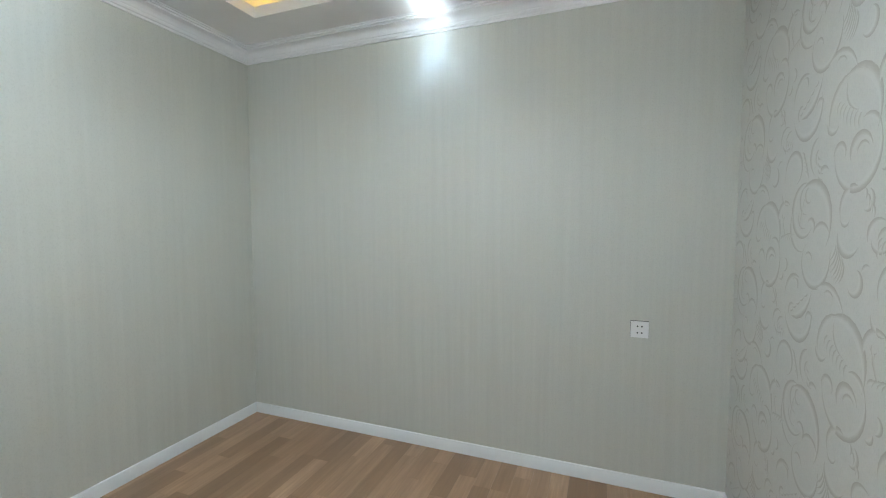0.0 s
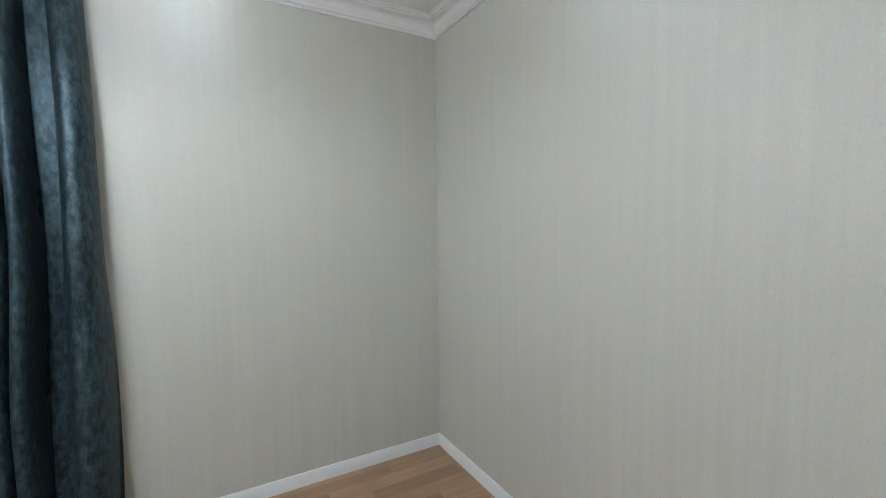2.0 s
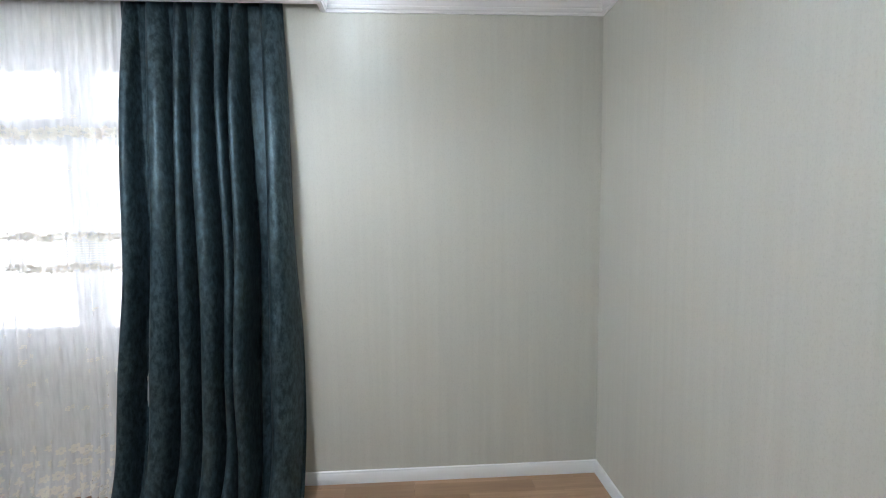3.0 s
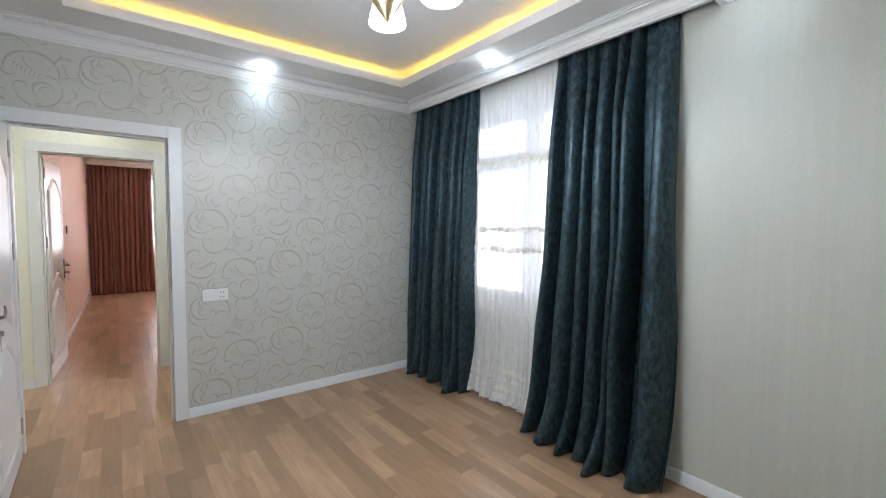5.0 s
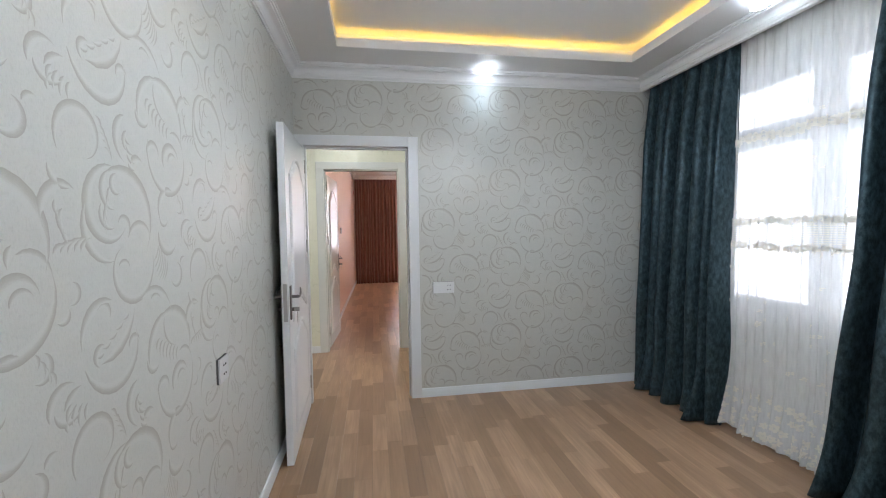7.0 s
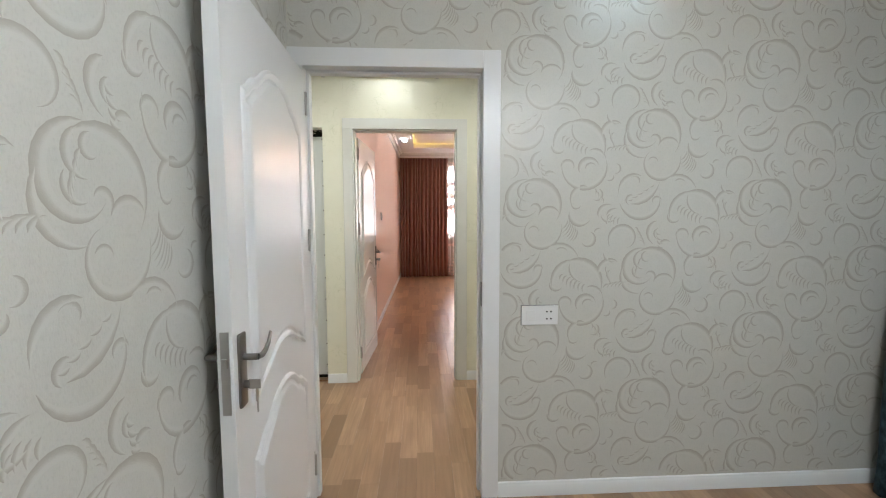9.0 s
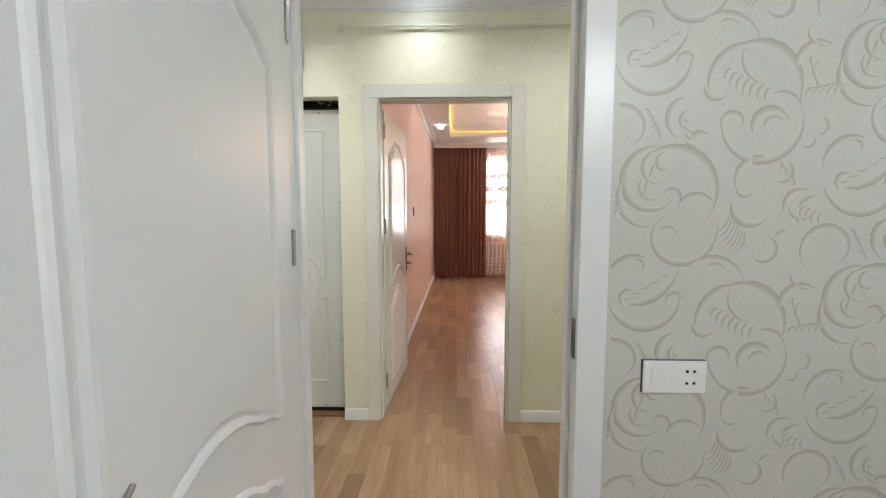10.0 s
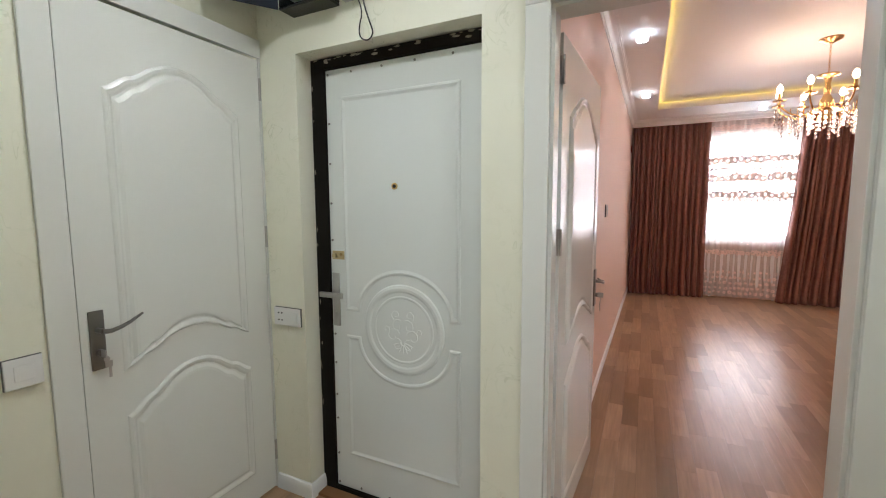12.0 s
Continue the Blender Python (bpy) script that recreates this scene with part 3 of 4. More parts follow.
def lever_handle(parent, x, z, y, side, toward, material, keys=True):
    """Long back plate, curved lever and a lock cylinder, one face of a door."""
    plate = part("handle_plate", boxes((x - 0.022, x + 0.022, min(y, y + side * 0.009), max(y, y + side * 0.009), z - 0.135, z + 0.065), bevel=0.004), material, parent, "nickel back plate", True)
    bm = bmesh.new()
    rod(bm, (x, y + side * 0.008, z), (x, y + side * 0.045, z), 0.009, n=14)
    tube(bm, [(x, y + side * 0.045, z), (x + toward * 0.02, y + side * 0.05, z - 0.002), (x + toward * 0.05, y + side * 0.05, z + 0.004),
              (x + toward * 0.08, y + side * 0.048, z + 0.014), (x + toward * 0.105, y + side * 0.044, z + 0.026), (x + toward * 0.125, y + side * 0.04, z + 0.034)],
         lambda f: 0.0085 - 0.0045 * f, 10)
    part("lever", bm, material, plate, "", True)
    bm = bmesh.new()
    rod(bm, (x, y + side * 0.008, z - 0.075), (x, y + side * 0.022, z - 0.075), 0.011, n=14)
    part("lock_cylinder", bm, material, plate, "", True)
    if keys:
        bm = boxes((x - 0.001, x + 0.0015, min(y + side * 0.02, y + side * 0.05), max(y + side * 0.02, y + side * 0.05), z - 0.088, z - 0.062), bevel=0.0005)
        part("key", bm, M_STEEL, plate)
        bm = boxes((x + toward * 0.012 - 0.011, x + toward * 0.012 + 0.011, y + side * 0.036 - 0.001, y + side * 0.036 + 0.001, z - 0.125, z - 0.103), bevel=0.0008)
        box(bm, x + toward * 0.015 - 0.004, x + toward * 0.015 + 0.004, y + side * 0.036 - 0.001, y + side * 0.036 + 0.001, z - 0.16, z - 0.124)
        bmesh.ops.create_cone(bm, cap_ends=True, segments=14, radius1=0.009, radius2=0.009, depth=0.002, matrix=pose(x + toward * 0.006, y + side * 0.038, z - 0.095, 90))
        part("spare_key", bm, M_STEEL, plate)


def moulded_door(m, w, h, material, label, handles=(1, -1), metal=None, hinge_side=1, flap=False):
    """A white pressed door: local x from the hinge to the free edge, y thickness 0..-0.04, panels on both faces."""
    t = 0.04
    ob = empty("door", m, label, "door")
    bm = boxes((0, w, -t, 0, 0.008, h), bevel=0.002)
    sx0, sx1 = 0.115, w - 0.115
    for y, side in ((0.0, 1), (-t, -1)):
        door_panel(bm, sx0, sx1, 0.83, h - 0.14, 0.13, 0.10, y, side)
        door_panel(bm, sx0, sx1, 0.14, 0.80, 0.13, 0, y, side)
    part("leaf", bm, material, ob, "", False)
    for side in handles:
        lever_handle(ob, w - 0.045, 1.0, 0 if side > 0 else -t, side, -1, metal or M_DSTEEL, keys=side > 0)
    part("lock_strip", boxes((w - 0.0005, w + 0.002, -0.031, -0.009, 0.86, 1.08), bevel=0.0006), M_STEEL, ob, "nickel lock face plate")
    bm = boxes((w + 0.001, w + 0.009, -0.027, -0.013, 0.985, 1.012), bevel=0.002)
    part("latch", bm, M_STEEL, ob)
    for z in (0.2, 1.265, h - 0.13):
        bm = bmesh.new()
        y = 0.004 if hinge_side > 0 else -t - 0.004
        rod(bm, (-0.004, y, z - 0.05), (-0.004, y, z + 0.05), 0.006, n=10)
        box(bm, -0.002, 0.0015, -0.034, -0.004, z - 0.05, z + 0.05)
        hinge = part("hinge", bm, M_STEEL, ob, "", True)
        if flap:
            part("hinge_flap", boxes((-0.034, -0.008, -0.0075, -0.0045, z - 0.05, z + 0.05), bevel=0.0006), M_STEEL, hinge)
            for dz in (-0.026, 0.026):
                bm = bmesh.new()
                rod(bm, (-0.027, -0.006, z + dz), (-0.027, -0.0035, z + dz), 0.0045, 0.0035, 10)
                part("screw", bm, M_DSTEEL, hinge, "", True)
    return ob


# bedroom leaf stands open along the south wall
moulded_door(pose(0.019, 0.0735, 0, 0, 0, 1.6), 0.849, 2.0, M_WHITE, "white moulded bedroom door, wide open, with keys in lock", flap=True)


# ---- switches and sockets ----
def wall_plate(m, w, h, kind, label, category):
    """A flat square plate on a wall; local x along the wall, y out of it. kind: letters s (switch) and p (socket), from x = 0."""
    ob = empty("wall_plate", m, label, category)
    # dark backing that paints the shade along the plate's edge
    part("plate_edge_shade", boxes((-w / 2 - 0.001, w / 2 + 0.001, 0.0, 0.007, -h / 2 - 0.001, h / 2 + 0.001)), M_EDGE, ob)
    part("plate", boxes((-w / 2, w / 2, 0.007, 0.0145, -h / 2, h / 2), bevel=0.0025), M_PLASTIC, ob)
    n = len(kind)
    for i, k in enumerate(kind):
        cx = -w / 2 + w * (i + 0.5) / n
        if k == "s":
            part("rocker", boxes((cx - 0.023, cx + 0.023, 0.014, 0.0175, -0.024, 0.024), bevel=0.002), M_PLASTIC, ob)
        else:
            for dz in (-0.017, 0.017):
                for dx in (-0.01, 0.01):
                    bm = bmesh.new()
                    bmesh.ops.create_cone(bm, cap_ends=True, segments=10, radius1=0.0042, radius2=0.0042, depth=0.002, matrix=pose(cx + dx, 0.015, dz, 90))
                    part("socket_hole", bm, M_SLOT, ob)
    return ob


wall_plate(pose(0.0005, 1.142, 0.903, 0, 0, -90), 0.174, 0.092, "ps", "white double plate with switch and socket on wall", "switch")
wall_plate(pose(1.69, 0.0005, 0.865, 0, 0, 0), 0.092, 0.092, "p", "white square socket on the scroll-papered wall", "socket")
wall_plate(pose(E - 0.0005, 0.41, 0.862, 0, 0, 90), 0.086, 0.086, "p", "white square socket on the plain beige wall", "socket")


# ---- spotlights ----
def spotlight(x, y, z, group, label):
    ob = empty("spotlight", pose(x, y, z), label, "spotlight", group)
    bm = bmesh.new()
    lathe(bm, [(0.05, 0), (0.05, -0.004), (0.044, -0.008), (0.034, -0.008), (0.034, 0)], n=24)
    part("ring", bm, M_PLASTIC, ob, "", True)
    for i in range(9):
        a = i * math.pi * 2 / 9
        bm = boxes((0.026, 0.043, -0.0062, 0.0062, -0.056, -0.009), bevel=0.004)
        bm.transform(Matrix.Rotation(a, 4, "Z"))
        part("crystal_petal", bm, M_SPOTGLOW, ob)
    bm = bmesh.new()
    lathe(bm, [(0.0, -0.0125), (0.02, -0.012), (0.021, -0.008), (0, -0.008)], n=16)
    part("bulb", bm, M_SPOTGLOW, ob, "", True)
    return ob


for x, y in BED_SPOTS:
    spotlight(x, y, RING, "bedroom spotlights", "lit round crystal spotlight set in white ceiling")


# ---- bedroom ceiling lamp ----
def bedroom_lamp(x, y):
    ob = empty("ceiling_lamp", pose(x, y, 2.80), "brass ceiling lamp with three lit glass shades", "ceiling lamp")
    bm = bmesh.new()
    lathe(bm, [(0.0, -0.028), (0.09, -0.028), (0.09, -0.04), (0.075, -0.053), (0.0, -0.053)], n=28)
    part("ceiling_plate", bm, M_BRASS, ob, "", True)
    for i in range(4):
        a = i * math.pi / 2 + 0.4
        bm = bmesh.new()
        rod(bm, (0.035 * math.cos(a), 0.035 * math.sin(a), -0.47), (0.035 * math.cos(a), 0.035 * math.sin(a), -0.05), 0.008, n=12)
        part("stem", bm, M_BRASS, ob, "", True)
    bm = bmesh.new()
    lathe(bm, [(0.0, -0.585), (0.005, -0.58), (0.005, -0.57), (0.062, -0.49), (0.064, -0.485), (0.062, -0.477), (0.0, -0.475)], n=32)
    part("cone", bm, M_BRASS, ob, "brushed brass cone", True)
    away = math.atan2(1.48 - 0.53, 2.09 - 3.58)
    for off in (2, -96, 138):
        a = away + radians(off)
        c, s = math.cos(a), math.sin(a)
        bm = bmesh.new()
        tube(bm, [(0.03 * c, 0.03 * s, -0.264), (0.10 * c, 0.10 * s, -0.214), (0.18 * c, 0.18 * s, -0.224), (0.215 * c, 0.215 * s, -0.294), (0.215 * c, 0.215 * s, -0.334)], 0.007)
        part("arm", bm, M_BRASS, ob, "", True)
        bm = bmesh.new()
        lathe(bm, [(0.0, -0.324), (0.03, -0.329), (0.032, -0.364), (0.0, -0.364)], (0.215 * c, 0.215 * s, 0), 20)
        part("lamp_holder", bm, M_BRASS, ob, "", True)
        bm = bmesh.new()
        lathe(bm, [(0.030, -0.364), (0.052, -0.369), (0.064, -0.394), (0.076, -0.439), (0.082, -0.479), (0.078, -0.482), (0.05, -0.486), (0.0, -0.488)], (0.215 * c, 0.215 * s, 0), 28)
        shade = part("shade", bm, M_SHADE, ob, "lit frosted glass shade", True)
        bm = bmesh.new()
        lathe(bm, [(0.0755, -0.434), (0.0775, -0.4345), (0.0780, -0.4375), (0.0760, -0.4375)], (0.215 * c, 0.215 * s, 0), 28)
        part("line", bm, M_BRASS, shade)
        lamp("shade_mouth_lamp", "SPOT", pose(x + 0.215 * c, y + 0.215 * s, 2.80 - 0.50), SHADE_W * 0.6, (0.91, 0.97, 1.0), 0.07, 180, 0.3)
        lamp("shade_lamp", "POINT", pose(x + 0.215 * c, y + 0.215 * s, 2.80 - 0.56), SHADE_W * 0.32, (0.91, 0.97, 1.0), 0.07)


bedroom_lamp(2.066, 1.436)


# ---- bedroom window ----
def window(name, x0, x1, z0, z1, y, mullions, transom, label, m=None):
    """A white plastic window in a wall along local x; y is the frame's inner face."""
    ob = empty(name, m or pose(0, 0, 0), label, "window", kind="structure")
    f = 0.06
    part("window_frame", boxes((x0, x0 + f, y, y + 0.07, z0, z1), (x1 - f, x1, y, y + 0.07, z0, z1), (x0 + f, x1 - f, y, y + 0.07, z0, z0 + f), (x0 + f, x1 - f, y, y + 0.07, z1 - f, z1), bevel=0.004), M_PVC, ob)
    xs = [x0 + f] + list(mullions) + [x1 - f]
    for mx in mullions:
        part("mullion", boxes((mx - 0.035, mx + 0.035, y + 0.002, y + 0.068, z0 + f, z1 - f), bevel=0.004), M_PVC, ob)
    for i, (a, b) in enumerate(zip(xs, xs[1:])):
        a, b = a + (0.035 if i else 0), b - (0.035 if i < len(xs) - 2 else 0)
        zs = [z0 + f, transom - 0.03, transom + 0.03, z1 - f] if transom else [z0 + f, z1 - f]
        if transom:
            part("transom", boxes((a, b, y + 0.004, y + 0.066, transom - 0.03, transom + 0.03), bevel=0.004), M_PVC, ob)
        for c, d in zip(zs[0::2], zs[1::2]):
            s = 0.045
            sash = part("sash", boxes((a, a + s, y - 0.012, y + 0.05, c, d), (b - s, b, y - 0.012, y + 0.05, c, d), (a + s, b - s, y - 0.012, y + 0.05, c, c + s), (a + s, b - s, y - 0.012, y + 0.05, d - s, d), bevel=0.005), M_PVC, ob)
            pane = part("pane", boxes((a + s, b - s, y + 0.015, y + 0.025, c + s, d - s)), M_GLASS, sash)
            pane.visible_shadow = False
    part("window_sill", boxes((x0 - 0.06, x1 + 0.06, y - 0.15, y + 0.01, z0 - 0.03, z0), bevel=0.006), M_PVC, ob)
    return ob


window("window_1", WIN[0], WIN[1], WIN[2], WIN[3], N + 0.17, [1.33], 1.97, "white plastic casement window behind net curtain")
bd = boxes((-3, 6, N + 2.4, N + 2.42, -2, 6))
structure("backdrop", bd, M_SKYGLOW, "bright white overcast sky")


# ---- curtains ----
def cloth(name, width_at, depth_at, z0, z1, cols, rows, material, parent, thick=0.004, label=""):
    """A hanging sheet; width_at(z) gives both edges, depth_at(s, z) how far it stands off, s from 0 to 1."""
    bm = bmesh.new()
    grid = []
    for j in range(rows + 1):
        f = j / rows
        row = []
        for i in range(cols + 1):
            s = i / cols
            z = z0(s) + (z1 - z0(s)) * f
            a, b = width_at(z)
            dx, dy = depth_at(s, z)
            row.append(bm.verts.new((a + (b - a) * s + dx, dy, z)))
        grid.append(row)
    for j in range(rows):
        for i in range(cols):
            bm.faces.new((grid[j][i], grid[j][i + 1], grid[j + 1][i + 1], grid[j + 1][i]))
    me = bpy.data.meshes.new(name)
    bm.to_mesh(me)
    bm.free()
    me.materials.append(material)
    me.shade_smooth()
    ob = new(name, me)
    if thick:
        sol = ob.modifiers.new("thickness", "SOLIDIFY")
        sol.thickness, sol.offset = thick, 0
    if parent:
        ob.parent = parent
    return tagged(ob, label)


def folds(seed, count, top_amp, low_amp, base_top, base_low, z_top, sway=0.02, omega=0.08, ridge=0.66, hem=0.08, drift=0.25, back=9.0, gather=0.0):
    """Rounded pleats that deepen and wander downwards."""
    rng = random.Random(seed)
    share = [rng.uniform(0.55, 1.5) for _ in range(count)]
    total, run, centres, size = sum(share), 0.0, [], []
    for k in share:
        centres.append((run + k / 2) / total)
        size.append(k / total / 2)
        run += k
    lean = [rng.uniform(-1, 1) for _ in range(count)]
    deep = [rng.uniform(0.75, 1.15) for _ in range(count)]

    def depth(s, z):
        f = min(1, max(0, 1 - z / z_top))
        g = f ** 0.7
        amp = top_amp + (low_amp - top_amp) * (min(1, 5 * f) * 0.6 + 0.4 * f)
        amp *= 1 - gather * max(0.0, 1 - z / 0.7)
        base = base_top + (base_low - base_top) * g
        h, d = 0.0, 0.0
        for c, k, l, e in zip(centres, size, lean, deep):
            q = (s - c - l * drift * k * math.sin(2.2 * g + l)) / k
            h = max(h, e * max(0.0, 1 - abs(q / ridge) ** 2.6))
            d += omega * amp * math.sin(math.pi * max(-1, min(1, q))) * (0.7 + 0.3 * e)
        wrinkle = 0.006 * noise.noise(Vector((s * 30, z * 3, seed))) * (0.3 + f)
        flare = hem * max(0, 1 - z / 0.45) ** 2 * (0.6 + noise.noise(Vector((s * 9, 3, seed))))
        return d + sway * g * noise.noise(Vector((s * 3, z * 1.1, seed + 7))), min(base - amp * (h - 0.55) + wrinkle, back) - flare
    return depth


def heavy_curtain(m, width_at, depth, z_top, material, label, group, seed, puddle=0.02):
    ob = empty("curtain", m, label, "curtain", group)
    cloth("drape", width_at, depth, lambda s: 0.006 + puddle * abs(noise.noise(Vector((s * 9, 0.3, seed)))), z_top, 240, 46, material, ob)
    return ob


CT = CORN + 0.03
heavy_curtain(pose(0, 0, 0), lambda z: (0.03 + 0.02 * (1 - z / CT), 0.93 - 0.02 * (1 - z / CT)), folds(3, 7, 0.06, 0.20, 2.965, 2.88, CT, 0.03, 0.05, 0.64, 0.10, 0.5, 2.985, 0.35), CT, M_TEAL,
              "dark teal crushed velvet curtain hanging beside the wall corner", "bedroom drapes", 3)
heavy_curtain(pose(0, 0, 0), lambda z: (1.715 - 0.03 * (1 - z / CT) ** 1.5 - 0.05 * (1 - z / CT) ** 5, 2.50 + 0.055 * (1 - z / CT)), folds(8, 7, 0.06, 0.22, 2.965, 2.83, CT, 0.04, 0.06, 0.64, 0.16, 0.7, 2.985, 0.35), CT, M_TEAL,
              "dark teal crushed velvet curtain pooling on the floor", "bedroom drapes", 8)


def flower(bm, place, u, z, r, petals=6, turn=0.0):
    """A small flat stitched flower on cloth."""
    for i in range(petals):
        a = turn + 2 * math.pi * i / petals
        pts = [(0.1, 0), (0.5, 0.36), (0.95, 0.28), (1.05, -0.12), (0.6, -0.36)]
        vs = [bm.verts.new(place(u + r * (p * math.cos(a) - q * math.sin(a)), z + r * (p * math.sin(a) + q * math.cos(a)))) for p, q in pts]
        bm.faces.new(vs)


def net_curtain(m, x0, x1, depth, z_top, voile_m, lace_m, bands, nets, hem, label, seed, sprig=0.0):
    """A net curtain with stitched flower bands, net strips and a scalloped lace hem."""
    ob = empty("net_curtain", m, label, "net curtain")
    rng = random.Random(seed)
    cloth("voile", lambda z: (x0, x1), depth, lambda s: 0.025 + 0.012 * abs(math.sin(s * 38)), z_top, 140, 24, voile_m, ob, 0)

    def place(u, z):
        s = min(1, max(0, (u - x0) / (x1 - x0)))
        dx, dy = depth(s, z)
        return (u + dx, dy - 0.006, z)
    for z, r, step in bands:
        bm = bmesh.new()
        u = x0 + 0.02
        while u < x1 - 0.02:
            flower(bm, place, u, z + rng.uniform(-0.25, 0.25) * r, r * rng.uniform(0.8, 1.15), 6, rng.random())
            if rng.random() < 0.6:
                flower(bm, place, u + step * 0.5, z + rng.choice((-1, 1)) * r * 0.7, r * 0.5, 5, rng.random())
            u += step
        part("flower_band", bm, lace_m, ob, "stitched flower band")["kind"] = "stuff"
    for za, zb, n in nets:
        bm = bmesh.new()
        k = 60
        for j in range(n):
            z = za + (zb - za) * j / (n - 1)
            for i in range(k):
                if noise.noise(Vector((i * 0.12, j * 0.05, seed))) < -0.15:
                    continue
                ua, ub = x0 + (x1 - x0) * i / k, x0 + (x1 - x0) * (i + 0.8) / k
                bm.faces.new([bm.verts.new(place(*p)) for p in ((ua, z - 0.003), (ub, z - 0.003), (ub, z + 0.003), (ua, z + 0.003))])
        part("net_strip", bm, lace_m, ob, "drawn-thread net strip")["kind"] = "stuff"
    if hem:
        bm = bmesh.new()
        for z in hem:
            u = x0 + 0.015
            while u < x1:
                flower(bm, place, u, z + rng.uniform(-0.012, 0.012), rng.uniform(0.018, 0.028), 6, rng.random())
                u += rng.uniform(0.05, 0.075)
        part("lace_hem", bm, lace_m, ob, "flowered lace hem")["kind"] = "stuff"
    if sprig:
        bm = bmesh.new()
        for _ in range(int(sprig)):
            flower(bm, place, rng.uniform(x0, x1), rng.uniform(0.3, z_top - 0.5), 0.012, 4, rng.random())
        part("sprig", bm, lace_m, ob)["kind"] = "stuff"
    return ob


net_curtain(pose(0, 0, 0), 0.82, 1.76, folds(21, 15, 0.012, 0.03, 2.997, 2.962, CT, 0.01, 0.05), CT, M_VOILE, M_LACE,
            [(1.93, 0.032, 0.055), (1.405, 0.028, 0.05), (1.245, 0.028, 0.05)], [(1.275, 1.375, 9), (1.92, 1.94, 2)], (0.06, 0.09, 0.15, 0.22, 0.29), "white net curtain with stitched flower bands over the window", 21, 90)


# ---- hall ----
HC = 2.66
ED = (-1.056, -0.189, 2.07)      # recess of the entrance door
structure("hall_wall_east", boxes((-0.09, -0.045, HS, D1[0] - 0.03, 0, WALL_TOP), (-0.09, -0.045, D1[1] + 0.03, HN, 0, WALL_TOP),
                                  (-0.09, -0.045, D1[0] - 0.03, D1[1] + 0.03, D1[2] + 0.03, WALL_TOP)), M_HALL, "cream marbled hall wall beside the bedroom doorway")
structure("hall_wall_west", boxes((HW - 0.075, HW, HS, ED[0], 0, WALL_TOP), (HW - 0.075, HW, ED[1], D2[0] - 0.03, 0, WALL_TOP), (HW - 0.075, HW, D2[1] + 0.03, HN, 0, WALL_TOP),
                                  (HW - 0.075, HW, ED[0], ED[1], ED[2], WALL_TOP), (HW - 0.075, HW, D2[0] - 0.03, D2[1] + 0.03, D2[2] + 0.03, WALL_TOP),
                                  (HW - 0.2, HW - 0.075, ED[0] - 0.02, ED[0], 0, ED[2] + 0.1), (HW - 0.2, HW - 0.075, ED[1], ED[1] + 0.02, 0, ED[2] + 0.1), (HW - 0.2, HW - 0.075, ED[0], ED[1], ED[2], ED[2] + 0.1)),
          M_HALL, "cream marbled hall wall with two doorways")
SDX = (-1.462, -0.712)
structure("hall_wall_south", boxes((SDX[1] + 0.03, -0.09, HS - 0.1, HS, 0, WALL_TOP), (HW, SDX[1] + 0.03, HS - 0.1, HS, 2.09, WALL_TOP), (HW - 0.3, SDX[1] + 0.1, HS - 0.14, HS - 0.1, 0, WALL_TOP)), M_HALL, "cream marbled hall end wall")
structure("hall_wall_north", boxes((HW - 0.1, -0.045, HN, HN + 0.1, 0, WALL_TOP)), M_HALL, "cream marbled hall end wall")
structure("hall_ceiling", boxes((HW - 0.05, -0.1, HS - 0.05, HN + 0.05, HC, HC + 0.05)), M_CEIL, "white hall ceiling")
bm = bmesh.new()
sweep(bm, [(HW, HS), (-0.09, HS), (-0.09, HN), (HW, HN)], cornice_profile(2.565, HC - 2.565, 0.08))
structure("hall_cornice", bm, M_PLASTER, "white moulded hall cornice", True)
casing("trim", HW, 1, D2[0], D2[1], D2[2], 0.083, 0.015, M_HDOOR, "white flat casing round the living-room doorway")
lining("door_frame", LE - 0.001, HW + 0.002, D2[0], D2[1], D2[2], (HW - 0.095, HW - 0.01), M_HDOOR, "white living-room door frame with stop bead")
casing("trim", -0.09, -1, D1[0] - 0.006, D1[1] + 0.006, D1[2] + 0.006, 0.07, 0.01, M_HDOOR, "white flat door casing in the hall")
bm = boxes((SDX[1] + 0.006, SDX[1] + 0.083, HS, HS + 0.015, 0, 2.16), (HW + 0.002, SDX[1] + 0.006, HS, HS + 0.015, 2.08, 2.16), bevel=0.003)
structure("trim", bm, M_HDOOR, "white flat casing round the closed hall door")
for pts in ([(HW, ED[1] + 0.001), (HW, D2[0] - 0.084)], [(HW, D2[1] + 0.085), (HW, HN)], [(HW, HS + 0.016), (HW, ED[0] + 0.002), (HW - 0.09, ED[0] + 0.002)],
            [(-0.09, HN), (-0.09, D1[1] + 0.082)]):
    bm = bmesh.new()
    sweep(bm, [Vector(p) for p in pts][::-1], skirting(0.075), closed=False)
    structure("baseboard", bm, M_BASE, "low white baseboard", True)

# closed door in the end wall: hinges beside the corner
moulded_door(pose(SDX[0], HS + 0.004, 0), SDX[1] - SDX[0], 2.072, M_HDOOR, "white moulded hall door, closed, with nickel handle", handles=(1,))
structure("door_frame", boxes((HW + 0.001, SDX[0] - 0.003, HS - 0.06, HS + 0.009, 0, 2.079), (SDX[0] - 0.003, SDX[1], HS - 0.06, HS - 0.045, 0, 2.079), bevel=0.001), M_HDOOR, "white frame behind the closed hall door")
